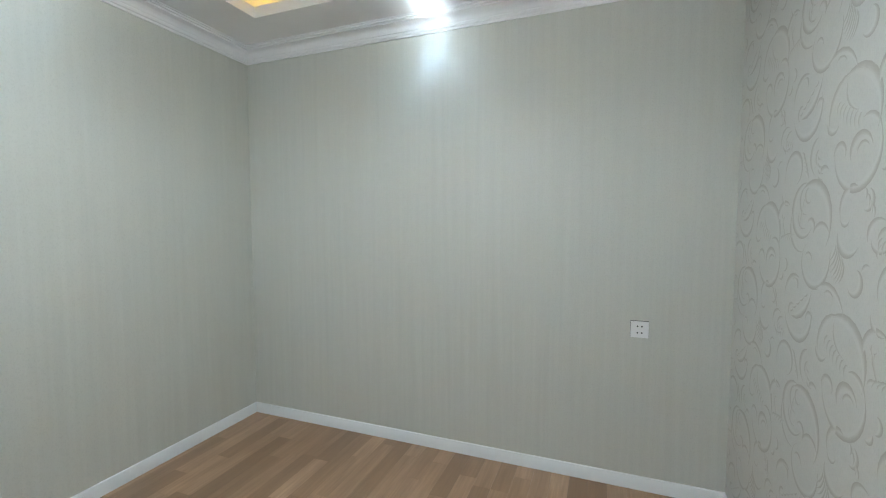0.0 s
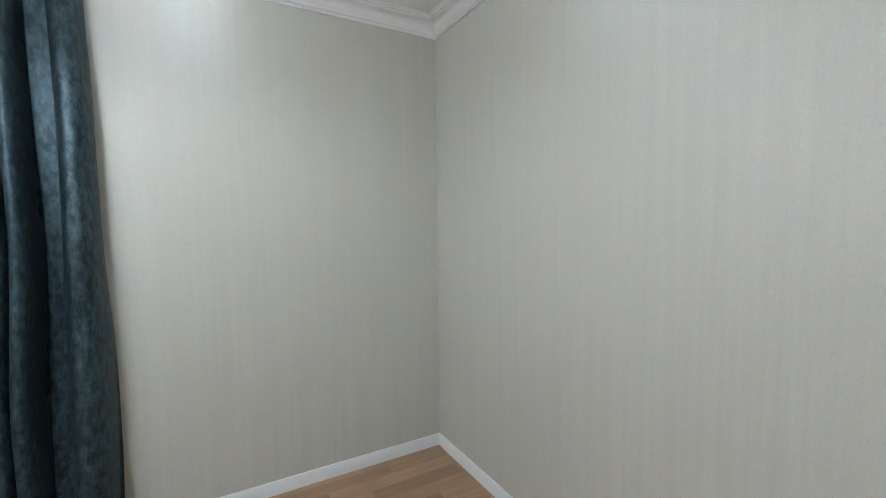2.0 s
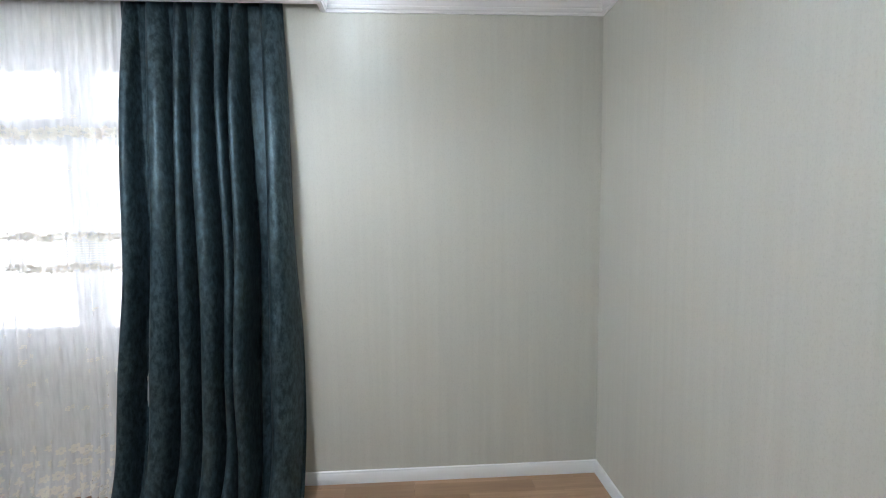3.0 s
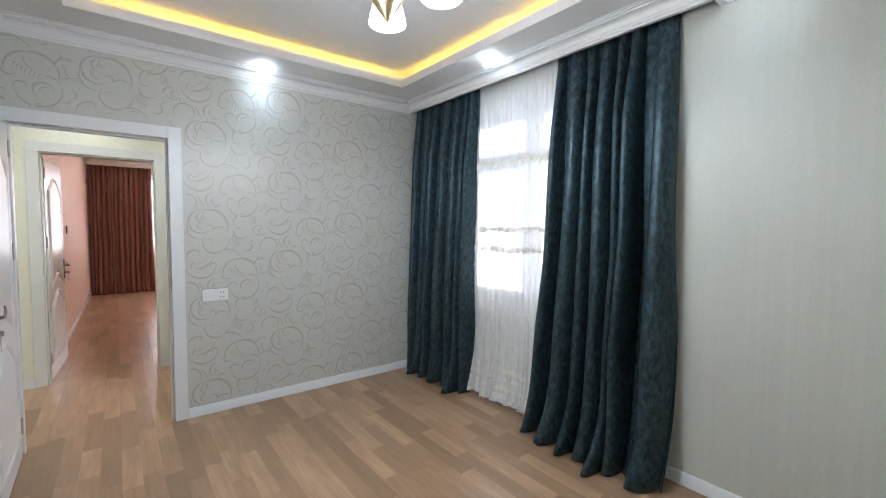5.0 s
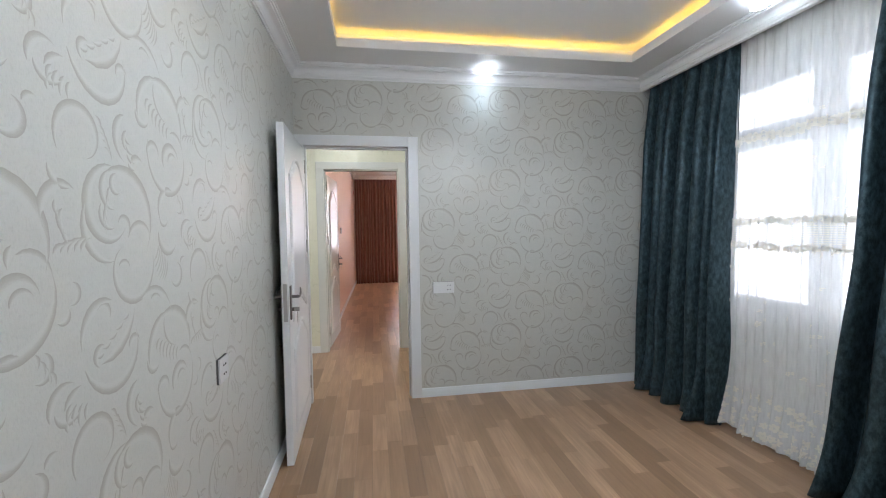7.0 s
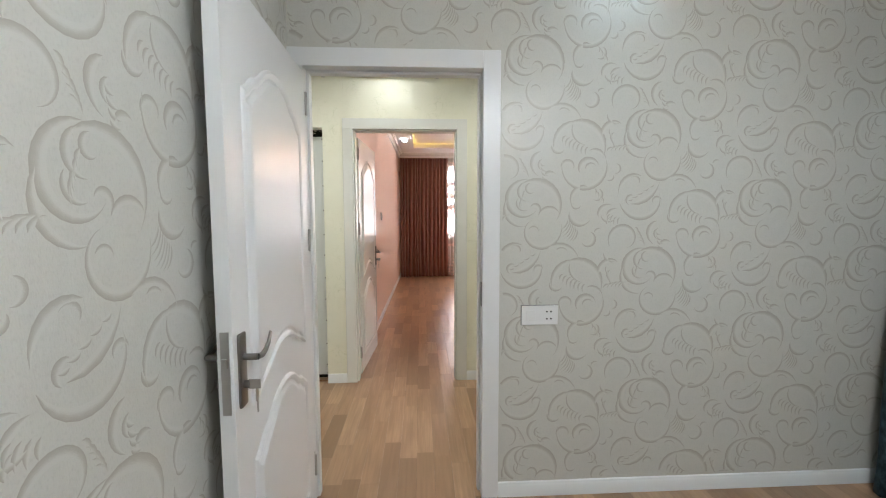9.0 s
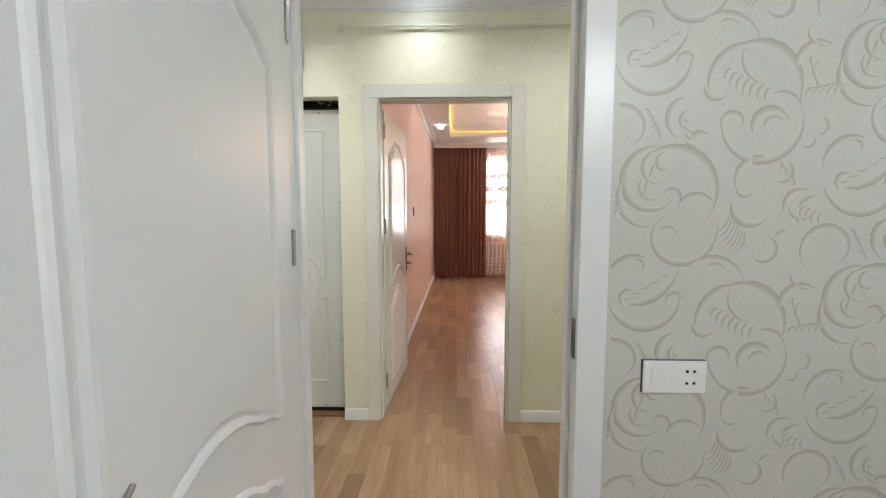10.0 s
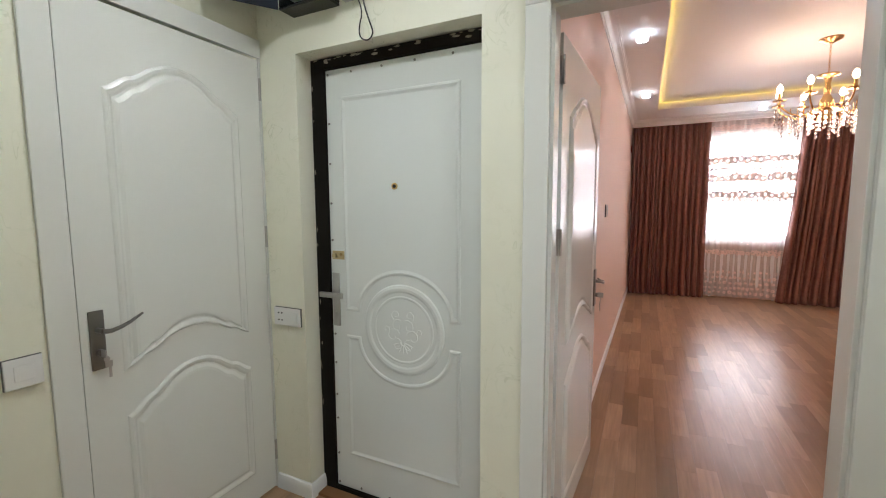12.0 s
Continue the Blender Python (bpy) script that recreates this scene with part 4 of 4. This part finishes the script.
# living-room door, open against the living-room wall
d2 = moulded_door(pose(LE - 0.012, 0.066, 0, 0, 0, 180 - 3.6) @ Matrix.Diagonal((1, -1, 1, 1)), 0.82, 2.02, M_HDOOR, "white moulded living-room door, wide open")


def entrance_door():
    """Steel entrance door faced with a white pressed board, in a worn dark frame."""
    y0, y1 = -0.985, -0.195
    x = -1.578
    ob = empty("entrance_door", pose(x, y0, 0), "closed white entrance door in a worn dark steel frame", "door")
    w = y1 - y0

    def at(bm):
        bm.transform(Matrix.Rotation(radians(90), 4, "Z"))
        return bm
    # local x runs along the wall to the north, local y into the stairwell
    part("frame", at(boxes((ED[0] - y0, 0.004, -0.012, 0.06, 0.0, ED[2] - 0.003), (0.004, w + 0.004, -0.012, 0.06, 2.021, ED[2] - 0.003),
                           (0.004, w + 0.004, -0.012, 0.06, 0.0, 0.03), bevel=0.004)), M_FRAME, ob, "worn black-brown steel frame")
    flakes, rng = bmesh.new(), random.Random(17)
    for i in range(46):
        along = i < 30
        c = Vector((rng.uniform(-0.05, w), -0.013, ED[2] - 0.006 - abs(rng.gauss(0, 0.008)))) if along else Vector((ED[0] - y0 + 0.004 + abs(rng.gauss(0, 0.006)), -0.013, rng.uniform(0.3, 2.0)))
        r, n = rng.uniform(0.003, 0.009), 6
        sx, sz = (2.4, 0.8) if along else (0.7, 2.2)
        rim = [flakes.verts.new(c + Vector((sx * r * math.cos(k * 1.047) * rng.uniform(0.5, 1.1), 0.0, sz * r * math.sin(k * 1.047) * rng.uniform(0.5, 1.1)))) for k in range(n)]
        top = flakes.verts.new(c + Vector((0, -0.0018, 0)))
        for k in range(n):
            flakes.faces.new((rim[k], rim[(k + 1) % n], top))
    tagged(part("paint_flake", at(flakes), M_FLAKE, ob, "chipped pale plaster on the frame"), kind="stuff")
    bm = boxes((0.006, w + 0.003, 0.0, 0.05, 0.032, 2.015), bevel=0.002)
    board = part("leaf", at(bm), M_BOARD, ob)

    def field(outline, levels):
        bm = bmesh.new()
        relief(bm, outline, levels, 0.001, -1)
        return at(bm)
    groove = [(0, -0.001), (0.006, 0.0045), (0.013, 0.006), (0.021, 0.0025), (0.027, 0.0005)]
    u0, u1, cu, cz, R = 0.085, w - 0.115, 0.395, 0.862, 0.198
    top, low = [], []
    n = 22
    for i in range(n + 1):
        a = math.pi * i / n
        top.append((cu + (R + 0.025) * math.cos(math.pi - a), cz + 0.055 + (R - 0.012) * math.sin(a)))
        low.append((cu + (R + 0.025) * math.cos(a), cz - 0.055 - (R - 0.012) * math.sin(a)))
    part("upper_panel", field([(u0, 1.895), (u0, cz + 0.055)] + top + [(u1, cz + 0.055), (u1, 1.895)], groove), M_BOARD, board)
    part("lower_panel", field([(u1, 0.205), (u1, cz - 0.055)] + low + [(u0, cz - 0.055), (u0, 0.205)], groove), M_BOARD, board)
    ring = [(cu + 0.205 * math.cos(-2 * math.pi * i / 48), cz + 0.205 * math.sin(-2 * math.pi * i / 48)) for i in range(48)][::-1]
    part("medallion_ring", field(ring, [(0, -0.001), (0.006, 0.006), (0.018, 0.009), (0.03, 0.0075), (0.038, 0.003), (0.052, 0.0025), (0.056, 0.0045), (0.061, 0.0045), (0.066, 0.0022)]), M_BOARD, board)
    bm = bmesh.new()

    def curl(x, z, r, a0, a1, k, thick=0.0026):
        pts = []
        for i in range(15):
            f = i / 14
            a = radians(a0 + (a1 - a0) * f)
            q = r * (1 - 0.7 * f)
            pts.append((cu + k * (x + q * math.cos(a)), -0.0015, cz + z + q * math.sin(a)))
        tube(bm, pts, lambda f: thick * (1 - 0.5 * f), 6)
    for k in (-1, 1):
        curl(0.035, 0.065, 0.024, -60, 300, k)
        curl(0.028, 0.015, 0.032, 120, -200, k)
        curl(0.05, -0.03, 0.036, 160, -160, k)
        curl(0.03, -0.07, 0.030, 90, 400, k)
        curl(0.085, -0.005, 0.018, 200, -80, k)
    for k in range(7):
        a = radians(-162 + 24 * k)
        tube(bm, [(cu + r * math.cos(a), -0.0015, cz - 0.055 + r * math.sin(a)) for r in (0.012, 0.034, 0.052)], lambda f: 0.0034 - 0.002 * f, 6)
    part("ornament", at(bm), M_BOARD, board, "pressed flower ornament", True)
    # round-headed studs along the edges
    bm = bmesh.new()
    bmesh.ops.create_uvsphere(bm, u_segments=8, v_segments=5, radius=0.0055)
    stud = finish("stud", bm, M_DSTEEL, True)
    spots = [(0.02, z) for z in (0.05, 0.2, 0.38, 0.5, 0.66, 0.8, 1.25, 1.42, 1.6, 1.78, 1.995)] + [(w - 0.02, z) for z in (0.05, 0.12, 0.3, 0.5, 0.68, 0.86, 1.05, 1.22, 1.42, 1.62, 1.82, 1.995)]
    spots += [(u, 1.995) for u in (0.15, 0.31, 0.47, 0.64)] + [(u, 0.05) for u in (0.15, 0.31, 0.47, 0.64)]
    for u, z in spots:
        s = new("stud", stud)
        s.parent = board
        s.matrix_basis = Matrix.Translation(Matrix.Rotation(radians(90), 3, "Z") @ Vector((u, -0.002, z)))
    bm = bmesh.new()
    rod(bm, (cu - 0.03, -0.006, 1.49), (cu - 0.03, 0.01, 1.49), 0.014, n=18)
    hole = part("peephole", at(bm), M_GOLD, board, "brass peephole", True)
    bm = bmesh.new()
    rod(bm, (cu - 0.03, -0.0075, 1.49), (cu - 0.03, -0.005, 1.49), 0.008, n=14)
    part("lens", at(bm), M_SLOT, hole)
    bolt = part("night_latch", at(boxes((0.018, 0.085, -0.004, 0.001, 1.16, 1.20), bevel=0.0015)), M_BRASS, board, "old brass night latch")
    bm = bmesh.new()
    rod(bm, (0.038, -0.02, 1.178), (0.038, -0.003, 1.178), 0.011, n=14)
    rod(bm, (0.066, -0.02, 1.184), (0.066, -0.003, 1.184), 0.009, n=14)
    part("knob", at(bm), M_BRASS, bolt, "", True)
    plate = part("handle_plate", at(boxes((0.016, 0.054, -0.008, 0.001, 0.842, 1.096), bevel=0.003)), M_STEEL, board, "satin nickel handle plate")
    bm = boxes((-0.025, 0.105, -0.055, -0.040, 0.985, 1.010), bevel=0.004)
    rod(bm, (0.035, -0.045, 0.998), (0.035, -0.005, 0.998), 0.009, n=12)
    part("lever", at(bm), M_STEEL, plate, "", True)
    bm = bmesh.new()
    rod(bm, (0.035, -0.016, 0.905), (0.035, -0.006, 0.905), 0.008, n=12)
    part("lock_cylinder", at(bm), M_STEEL, plate)


entrance_door()
structure("threshold", boxes((HW - 0.2, HW - 0.028, ED[0], ED[1], -0.004, 0.012), bevel=0.003), plain("threshold_wood", (0.22, 0.11, 0.05), 0.4), "brown wooden threshold under the entrance door")
structure("stairwell_wall", boxes((HW - 0.26, HW - 0.2, ED[0] - 0.05, ED[1] + 0.05, 0, WALL_TOP)), M_HALL, "plain wall behind the entrance door")

wall_plate(pose(HW + 0.0005, -1.156, 0.888, 0, 0, -90), 0.16, 0.085, "sp", "white double plate with switch and socket in hall", "switch")
wall_plate(pose(-0.568, HS + 0.0005, 0.925, 0, 0, 0), 0.088, 0.088, "s", "white light switch on cream hall wall", "switch")


def router():
    ob = empty("router", pose(HW, -0.503, 2.29), "black wall-mounted internet router with three aerials", "router")
    part("case", boxes((0.012, 0.045, -0.102, 0.102, -0.073, 0.073), bevel=0.014), M_BLACK, ob, "", True)
    for i in range(5):
        part("vent_ridge", boxes((0.0445, 0.047, -0.09, 0.09, -0.055 + i * 0.026, -0.049 + i * 0.026), bevel=0.001), M_BLACK, ob)
    part("badge", boxes((0.0445, 0.0475, -0.02, 0.01, -0.004, 0.004)), M_PLASTIC, ob, "small white badge")
    for y in (-0.08, 0.02, 0.08):
        bm = bmesh.new()
        rod(bm, (0.025, y, 0.065), (0.02, y - 0.03 if y < 0.05 else y + 0.004, 0.24), 0.0055, 0.004, 10)
        part("aerial", bm, M_BLACK, ob, "", True)
    part("wall_bracket", boxes((0.0, 0.014, -0.05, 0.05, -0.03, 0.03)), M_BLACK, ob)


def meter_box():
    """Half-open electricity box: black case, grey breakers, smoked cover swung aside."""
    ob = empty("meter_box", pose(HW, -0.93, 2.36), "black electricity box with open smoked cover and grey breakers", "fuse box")
    part("case", boxes((0.0, 0.085, -0.125, 0.125, -0.012 - 0.13, -0.13), (0.0, 0.085, -0.125, 0.125, 0.13, 0.142), (0.0, 0.085, -0.125, -0.113, -0.13, 0.13), (0.0, 0.085, 0.113, 0.125, -0.13, 0.13), (0.0, 0.01, -0.113, 0.113, -0.13, 0.13), bevel=0.004), M_BLACK, ob)
    part("rail_cover", boxes((0.01, 0.045, -0.11, 0.11, -0.085, 0.085), bevel=0.003), plain("grey_plastic", (0.45, 0.45, 0.45), 0.4), ob)
    for i in range(7):
        b = part("breaker", boxes((0.045, 0.062, -0.082 + i * 0.024, -0.062 + i * 0.024, -0.045, 0.04), bevel=0.002), M_PLASTIC, ob)
        part("toggle", boxes((0.062, 0.072, -0.077 + i * 0.024, -0.067 + i * 0.024, -0.01, 0.012), bevel=0.001), M_BLACK, b)
    bm = boxes((0.0, 0.27, -0.008, 0.0, -0.14, 0.14), bevel=0.004)
    bm.transform(Matrix.Translation((0.085, -0.125, 0)) @ Matrix.Rotation(radians(-35), 4, "Z"))
    part("cover", bm, M_SMOKE, ob, "smoked see-through cover")


def adaptor_and_cables():
    ob = empty("power_adaptor", pose(HW, -0.72, 2.27), "black plug-in adaptor with looped cables on the wall", "adaptor")
    part("socket_base", boxes((0.0, 0.035, -0.055, 0.05, -0.045, 0.035), bevel=0.004), M_PLASTIC, ob, "white surface socket")
    part("plug", boxes((0.035, 0.085, -0.05, 0.015, -0.03, 0.02), bevel=0.008), M_BLACK, ob)
    for k, pts in enumerate(([(0.06, 0.01, 0), (0.07, 0.05, -0.01), (0.06, 0.1, -0.03), (0.03, 0.15, -0.02), (0.02, 0.2, 0.0)],
                             [(0.06, -0.02, 0.01), (0.06, 0.04, -0.05), (0.03, 0.05, -0.11), (0.012, 0.015, -0.16), (0.01, 0.02, -0.2), (0.01, 0.06, -0.215), (0.01, 0.085, -0.19), (0.012, 0.07, -0.15), (0.02, 0.055, -0.1), (0.05, 0.045, 0.0), (0.05, 0.03, 0.06)],
                             [(0.05, -0.02, 0.02), (0.06, 0.0, 0.07), (0.05, 0.05, 0.05), (0.06, 0.04, -0.03), (0.05, -0.02, -0.04), (0.05, -0.04, 0.02)])):
        cu = bpy.data.curves.new("cable", "CURVE")
        cu.dimensions, cu.bevel_depth, cu.bevel_resolution = "3D", 0.0028, 2
        sp = cu.splines.new("NURBS")
        sp.points.add(len(pts) - 1)
        for p, q in zip(sp.points, pts):
            p.co = (*q, 1)
        sp.use_endpoint_u, sp.order_u = True, 3
        cu.materials.append(M_CABLE)
        c = new("cable", cu)
        c.parent = ob


router()
meter_box()
adaptor_and_cables()
bm = bmesh.new()
rod(bm, (HW + 0.03, -0.175, 2.47), (HW + 0.03, 1.6, 2.47), 0.008, n=12)
rail = empty("curtain_rail", pose(0, 0, 0), "slim white rail along the top of hall wall", "rail")
part("rail", bm, M_CREAM, rail, "", True)
for y in (-0.17, 0.72, 1.55):
    part("bracket", boxes((HW, HW + 0.042, y - 0.012, y + 0.012, 2.452, 2.488), bevel=0.003), M_PLASTIC, rail)
for x, y in HALL_SPOTS:
    spotlight(x, y, HC, "hall spotlights", "lit round hall ceiling spotlight, two of three added for even light")


# ---- living room ----
WALL_L = math.hypot(LW - LE, 0.10)
TURN = Matrix.Translation((LE, 0.018, 0)) @ Matrix.Rotation(math.atan2(0.10, LW - LE), 4, "Z")   # local x along the wall, -y into the room
bm = boxes((0, WALL_L, 0, 0.1, 0, WALL_TOP + 0.1))
bm.transform(TURN)
structure("living_wall_south", bm, M_PINK, "peach wallpapered living-room wall")
LWIN = (1.02, 2.42, 0.86, 2.50)
structure("living_wall_west", boxes((LW - 0.25, LW, -0.05, LWIN[0], 0, WALL_TOP + 0.1), (LW - 0.25, LW, LWIN[1], LN + 0.1, 0, WALL_TOP + 0.1), (LW - 0.25, LW, LWIN[0], LWIN[1], 0, LWIN[2]), (LW - 0.25, LW, LWIN[0], LWIN[1], LWIN[3], WALL_TOP + 0.1)), M_PINK, "peach wallpapered window wall")
structure("living_wall_north", boxes((LW, LE, LN, LN + 0.1, 0, WALL_TOP + 0.1)), M_PINK, "peach wallpapered living-room wall")
structure("living_wall_east", boxes((LE, HW - 0.075, -0.05, D2[0] - 0.03, 0, WALL_TOP + 0.1), (LE, HW - 0.075, D2[1] + 0.03, LN + 0.1, 0, WALL_TOP + 0.1), (LE, HW - 0.075, D2[0] - 0.03, D2[1] + 0.03, D2[2] + 0.03, WALL_TOP + 0.1)), M_PINK, "peach wallpapered wall with the hall doorway")
LTRAY = (-6.75, -2.35, 0.455, 2.95)
tray_ceiling("living_ceiling", LW, LE, 0, LN, LTRAY, LRING, LTOP, "white tray ceiling of the living room")
structure("led_edge", boxes((LTRAY[0], LTRAY[1], LTRAY[2] - 0.014, LTRAY[2] - 0.001, LRING + 0.063, LRING + 0.075)), M_LLED, "yellow strip light along the ceiling recess edge")
led_strips(LTRAY, LRING, M_LLED, "yellow strip light hidden in the living-room ceiling recess")
bm = bmesh.new()
LPX = LW + 0.22
sweep(bm, [(LPX, 0.112), (LE, 0.018), (LE, LN), (LPX, LN)], cornice_profile(LCORN, LRING - LCORN, 0.085))
structure("living_cornice", bm, M_PLASTER, "white moulded cornice of the living room", True)
structure("living_pelmet", boxes((LPX - 0.02, LPX - 0.001, 0.11, LN, LCORN, LRING)), M_PLASTER, "white curtain pelmet of the living room")
bm = bmesh.new()
sweep(bm, [Vector((WALL_L - 0.02, 0)), Vector((0.02, 0))], skirting(0.07), closed=False)
bm.transform(TURN)
structure("baseboard", bm, M_BASE, "low white baseboard", True)
WM = Matrix.Translation((LW, 0, 0)) @ Matrix.Rotation(radians(90), 4, "Z")    # local x = world y, local y = -world x
window("window_2", LWIN[0], LWIN[1], LWIN[2], LWIN[3], 0.1, [], 0, "white plastic living-room window behind net curtain", WM)
structure("backdrop", boxes((LW - 2.6, LW - 2.58, -4, 8, -2, 6)), M_SKYGLOW_W, "bright white overcast sky")
LT = LCORN + 0.03
heavy_curtain(WM, lambda z: (0.14, 1.20), folds(31, 14, 0.06, 0.09, -0.14, -0.17, LT), LT, M_BROWN, "brown velvet curtain drawn beside the bright window", "living-room drapes", 31, 0.0)
heavy_curtain(WM, lambda z: (2.30 - 0.20 * (1 - z / LT) ** 1.3, 3.30), folds(37, 13, 0.06, 0.09, -0.14, -0.17, LT), LT, M_BROWN, "brown velvet curtain flaring towards the floor", "living-room drapes", 37, 0.0)
net_curtain(WM, 1.1, 2.36, folds(41, 18, 0.012, 0.03, -0.05, -0.085, LT, 0.01, 0.05), LT, M_LVOILE, M_LLACE,
            [(2.56, 0.035, 0.06), (2.08, 0.06, 0.08), (1.82, 0.065, 0.085), (1.56, 0.06, 0.08), (1.95, 0.03, 0.06), (1.48, 0.03, 0.07), (0.70, 0.04, 0.07)], [(1.46, 1.52, 4), (2.5, 2.6, 5)], (0.09, 0.16, 0.24, 0.32, 0.4), "cream net curtain with rose flower bands over the window", 41, 60)
heater = empty("radiator", pose(LW + 0.02, 1.7, 0), "white panel radiator under the living-room window", "radiator")
part("panel", boxes((0, 0.05, -0.5, 0.5, 0.18, 0.68), bevel=0.01), M_PVC, heater)
for i in range(12):
    part("fin", boxes((0.05, 0.056, -0.47 + i * 0.08, -0.42 + i * 0.08, 0.2, 0.66), bevel=0.002), M_PVC, heater)
for dy in (-0.4, 0.4):
    part("foot", boxes((0.01, 0.04, dy - 0.015, dy + 0.015, 0, 0.18)), M_PVC, heater)
for x, y in LIV_SPOTS:
    spotlight(x, y, LRING, "living-room spotlights", "lit round spotlight in living-room ceiling")
wall_plate(TURN @ pose(2.12, -0.001, 1.365) @ Matrix.Rotation(math.pi, 4, "Z"), 0.07, 0.10, "s", "small switch on the peach wall", "switch")
bm = boxes((-0.03, 0.03, -0.012, 0, -0.05, 0.05), bevel=0.004)
hook = empty("wall_hook", TURN @ pose(5.83, 0, 2.3), "small red holder on the peach wall", "holder")
part("holder", bm, M_RED, hook)


def chandelier(x, y):
    """Gilt chandelier with candle bulbs and strings of cut crystal."""
    ob = empty("chandelier", pose(x, y, 2.88), "gilt chandelier with lit candle bulbs and crystal drops", "chandelier")
    bm = bmesh.new()
    lathe(bm, [(0.0, -0.028), (0.085, -0.028), (0.08, -0.04), (0.04, -0.06), (0.012, -0.075), (0.0, -0.075)], n=24)
    part("ceiling_cup", bm, M_GOLD, ob, "", True)
    bm = bmesh.new()
    for i in range(12):
        z = -0.075 - i * 0.021
        tube(bm, [(0.008 * math.cos(t) * (i % 2), 0.008 * math.cos(t) * (1 - i % 2), z + 0.013 * math.sin(t)) for t in [k * math.pi / 5 for k in range(11)]], 0.0022, 5)
    part("chain", bm, M_GOLD, ob)
    bm = bmesh.new()
    lathe(bm, [(0.0, -0.32), (0.075, -0.33), (0.08, -0.345), (0.03, -0.36), (0.018, -0.42), (0.03, -0.46), (0.022, -0.50), (0.05, -0.56), (0.055, -0.62), (0.03, -0.66), (0.035, -0.72), (0.0, -0.76)], n=24)
    part("column", bm, M_GOLD, ob, "turned gilt column", True)
    drop = bmesh.new()
    bmesh.ops.create_icosphere(drop, subdivisions=1, radius=0.013, matrix=Matrix.Diagonal((1, 1, 1.5, 1)))
    drop_me = finish("crystal_drop", drop, M_CRYSTAL)
    arm_n = 8
    for i in range(arm_n):
        a = 2 * math.pi * i / arm_n + 0.2
        c, s = math.cos(a), math.sin(a)
        R = 0.36
        bm = bmesh.new()
        tube(bm, [(r * c, r * s, z) for r, z in ((0.04, -0.60), (0.12, -0.66), (0.20, -0.68), (0.28, -0.65), (0.34, -0.60), (R, -0.55))], 0.007, 8)
        arm = part("arm", bm, M_GOLD, ob, "", True)
        bm = bmesh.new()
        lathe(bm, [(0.0, -0.555), (0.045, -0.545), (0.05, -0.535), (0.014, -0.53), (0.012, -0.47), (0.0, -0.47)], (R * c, R * s, 0), 14)
        part("candle_cup", bm, M_GOLD, arm, "", True)
        bm = bmesh.new()
        lathe(bm, [(0.0, -0.47), (0.016, -0.46), (0.025, -0.438), (0.021, -0.415), (0.008, -0.395), (0.0, -0.392)], (R * c, R * s, 0), 12)
        part("bulb", bm, M_BULB, arm, "lit candle bulb", True)
        for k, rr in enumerate((R, 0.25, 0.15)):
            for j in range(5 - k):
                d = new("crystal_drop", drop_me)
                d.parent = arm
                d.matrix_basis = Matrix.Translation((rr * c - 0.05 * s * (k - 1), rr * s + 0.05 * c * (k - 1), -0.58 - 0.10 * (k > 0) - j * 0.042))
    for i in range(16):
        a = 2 * math.pi * i / 16
        rr = 0.30 if i % 2 else 0.20
        string = part("crystal_ring_link", boxes((rr * math.cos(a) - 0.003, rr * math.cos(a) + 0.003, rr * math.sin(a) - 0.003, rr * math.sin(a) + 0.003, -0.70, -0.62)), M_GOLD, ob)
        for j in range(5):
            d = new("crystal_drop", drop_me)
            d.parent = string
            d.matrix_basis = Matrix.Translation((rr * math.cos(a), rr * math.sin(a), -0.70 - j * 0.036))
    lamp("chandelier_lamp", "POINT", pose(x, y, LTOP - 0.62), CHAND_W, BULB, 0.25)


chandelier(-4.95, 1.76)


# ---- floor: laminate staves ----
floor = structure("floor", boxes((LW - 0.3, E + 0.1, HS - 0.2, LN + 0.3, -0.12, -0.006)), M_SUB, "brown oak-look laminate floor in short staves")
SW = 0.0965
LENGTHS = (0.38, 0.52, 0.66)
stave_me = []
for L in LENGTHS:
    stave_me.append(finish("stave", boxes((-L + 0.0006, 0, 0.0004, SW - 0.0004, -0.006, 0.0)), M_FLOOR))
rng = random.Random(11)
verts, faces = [], []
y, count = HS - 0.1, 0
while y < LN + 0.1:
    x = E + 0.05 + rng.uniform(0, 0.6)
    while x > LW - 0.2:
        k = rng.randrange(3)
        L = LENGTHS[k]
        lift = rng.uniform(-0.00025, 0)
        if x > -0.1 and -SW < y < N:
            s = new("stave", stave_me[k])
            s.parent = floor
            s.location = (x, y, lift)
            count += 1
        elif -SW < y or (HW - 0.7 < x - L and x < 0.5) or (x > HW - 0.2 and x < 0.6):
            b = len(verts)
            x0, x1, y0, y1 = x - L + 0.0006, x, y + 0.0004, y + SW - 0.0004
            verts += [(x0, y0, lift), (x1, y0, lift), (x1, y1, lift), (x0, y1, lift), (x0, y0, -0.006), (x1, y0, -0.006), (x1, y1, -0.006), (x0, y1, -0.006)]
            faces += [(b, b + 1, b + 2, b + 3), (b, b + 4, b + 5, b + 1), (b + 1, b + 5, b + 6, b + 2), (b + 2, b + 6, b + 7, b + 3), (b + 3, b + 7, b + 4, b)]
        x -= L
    y += SW
me = bpy.data.meshes.new("stave_field")
me.from_pydata(verts, [], faces)
me.materials.append(M_FLOOR_FAR)
field = tagged(new("stave_field", me), kind="stuff")
field.parent = floor
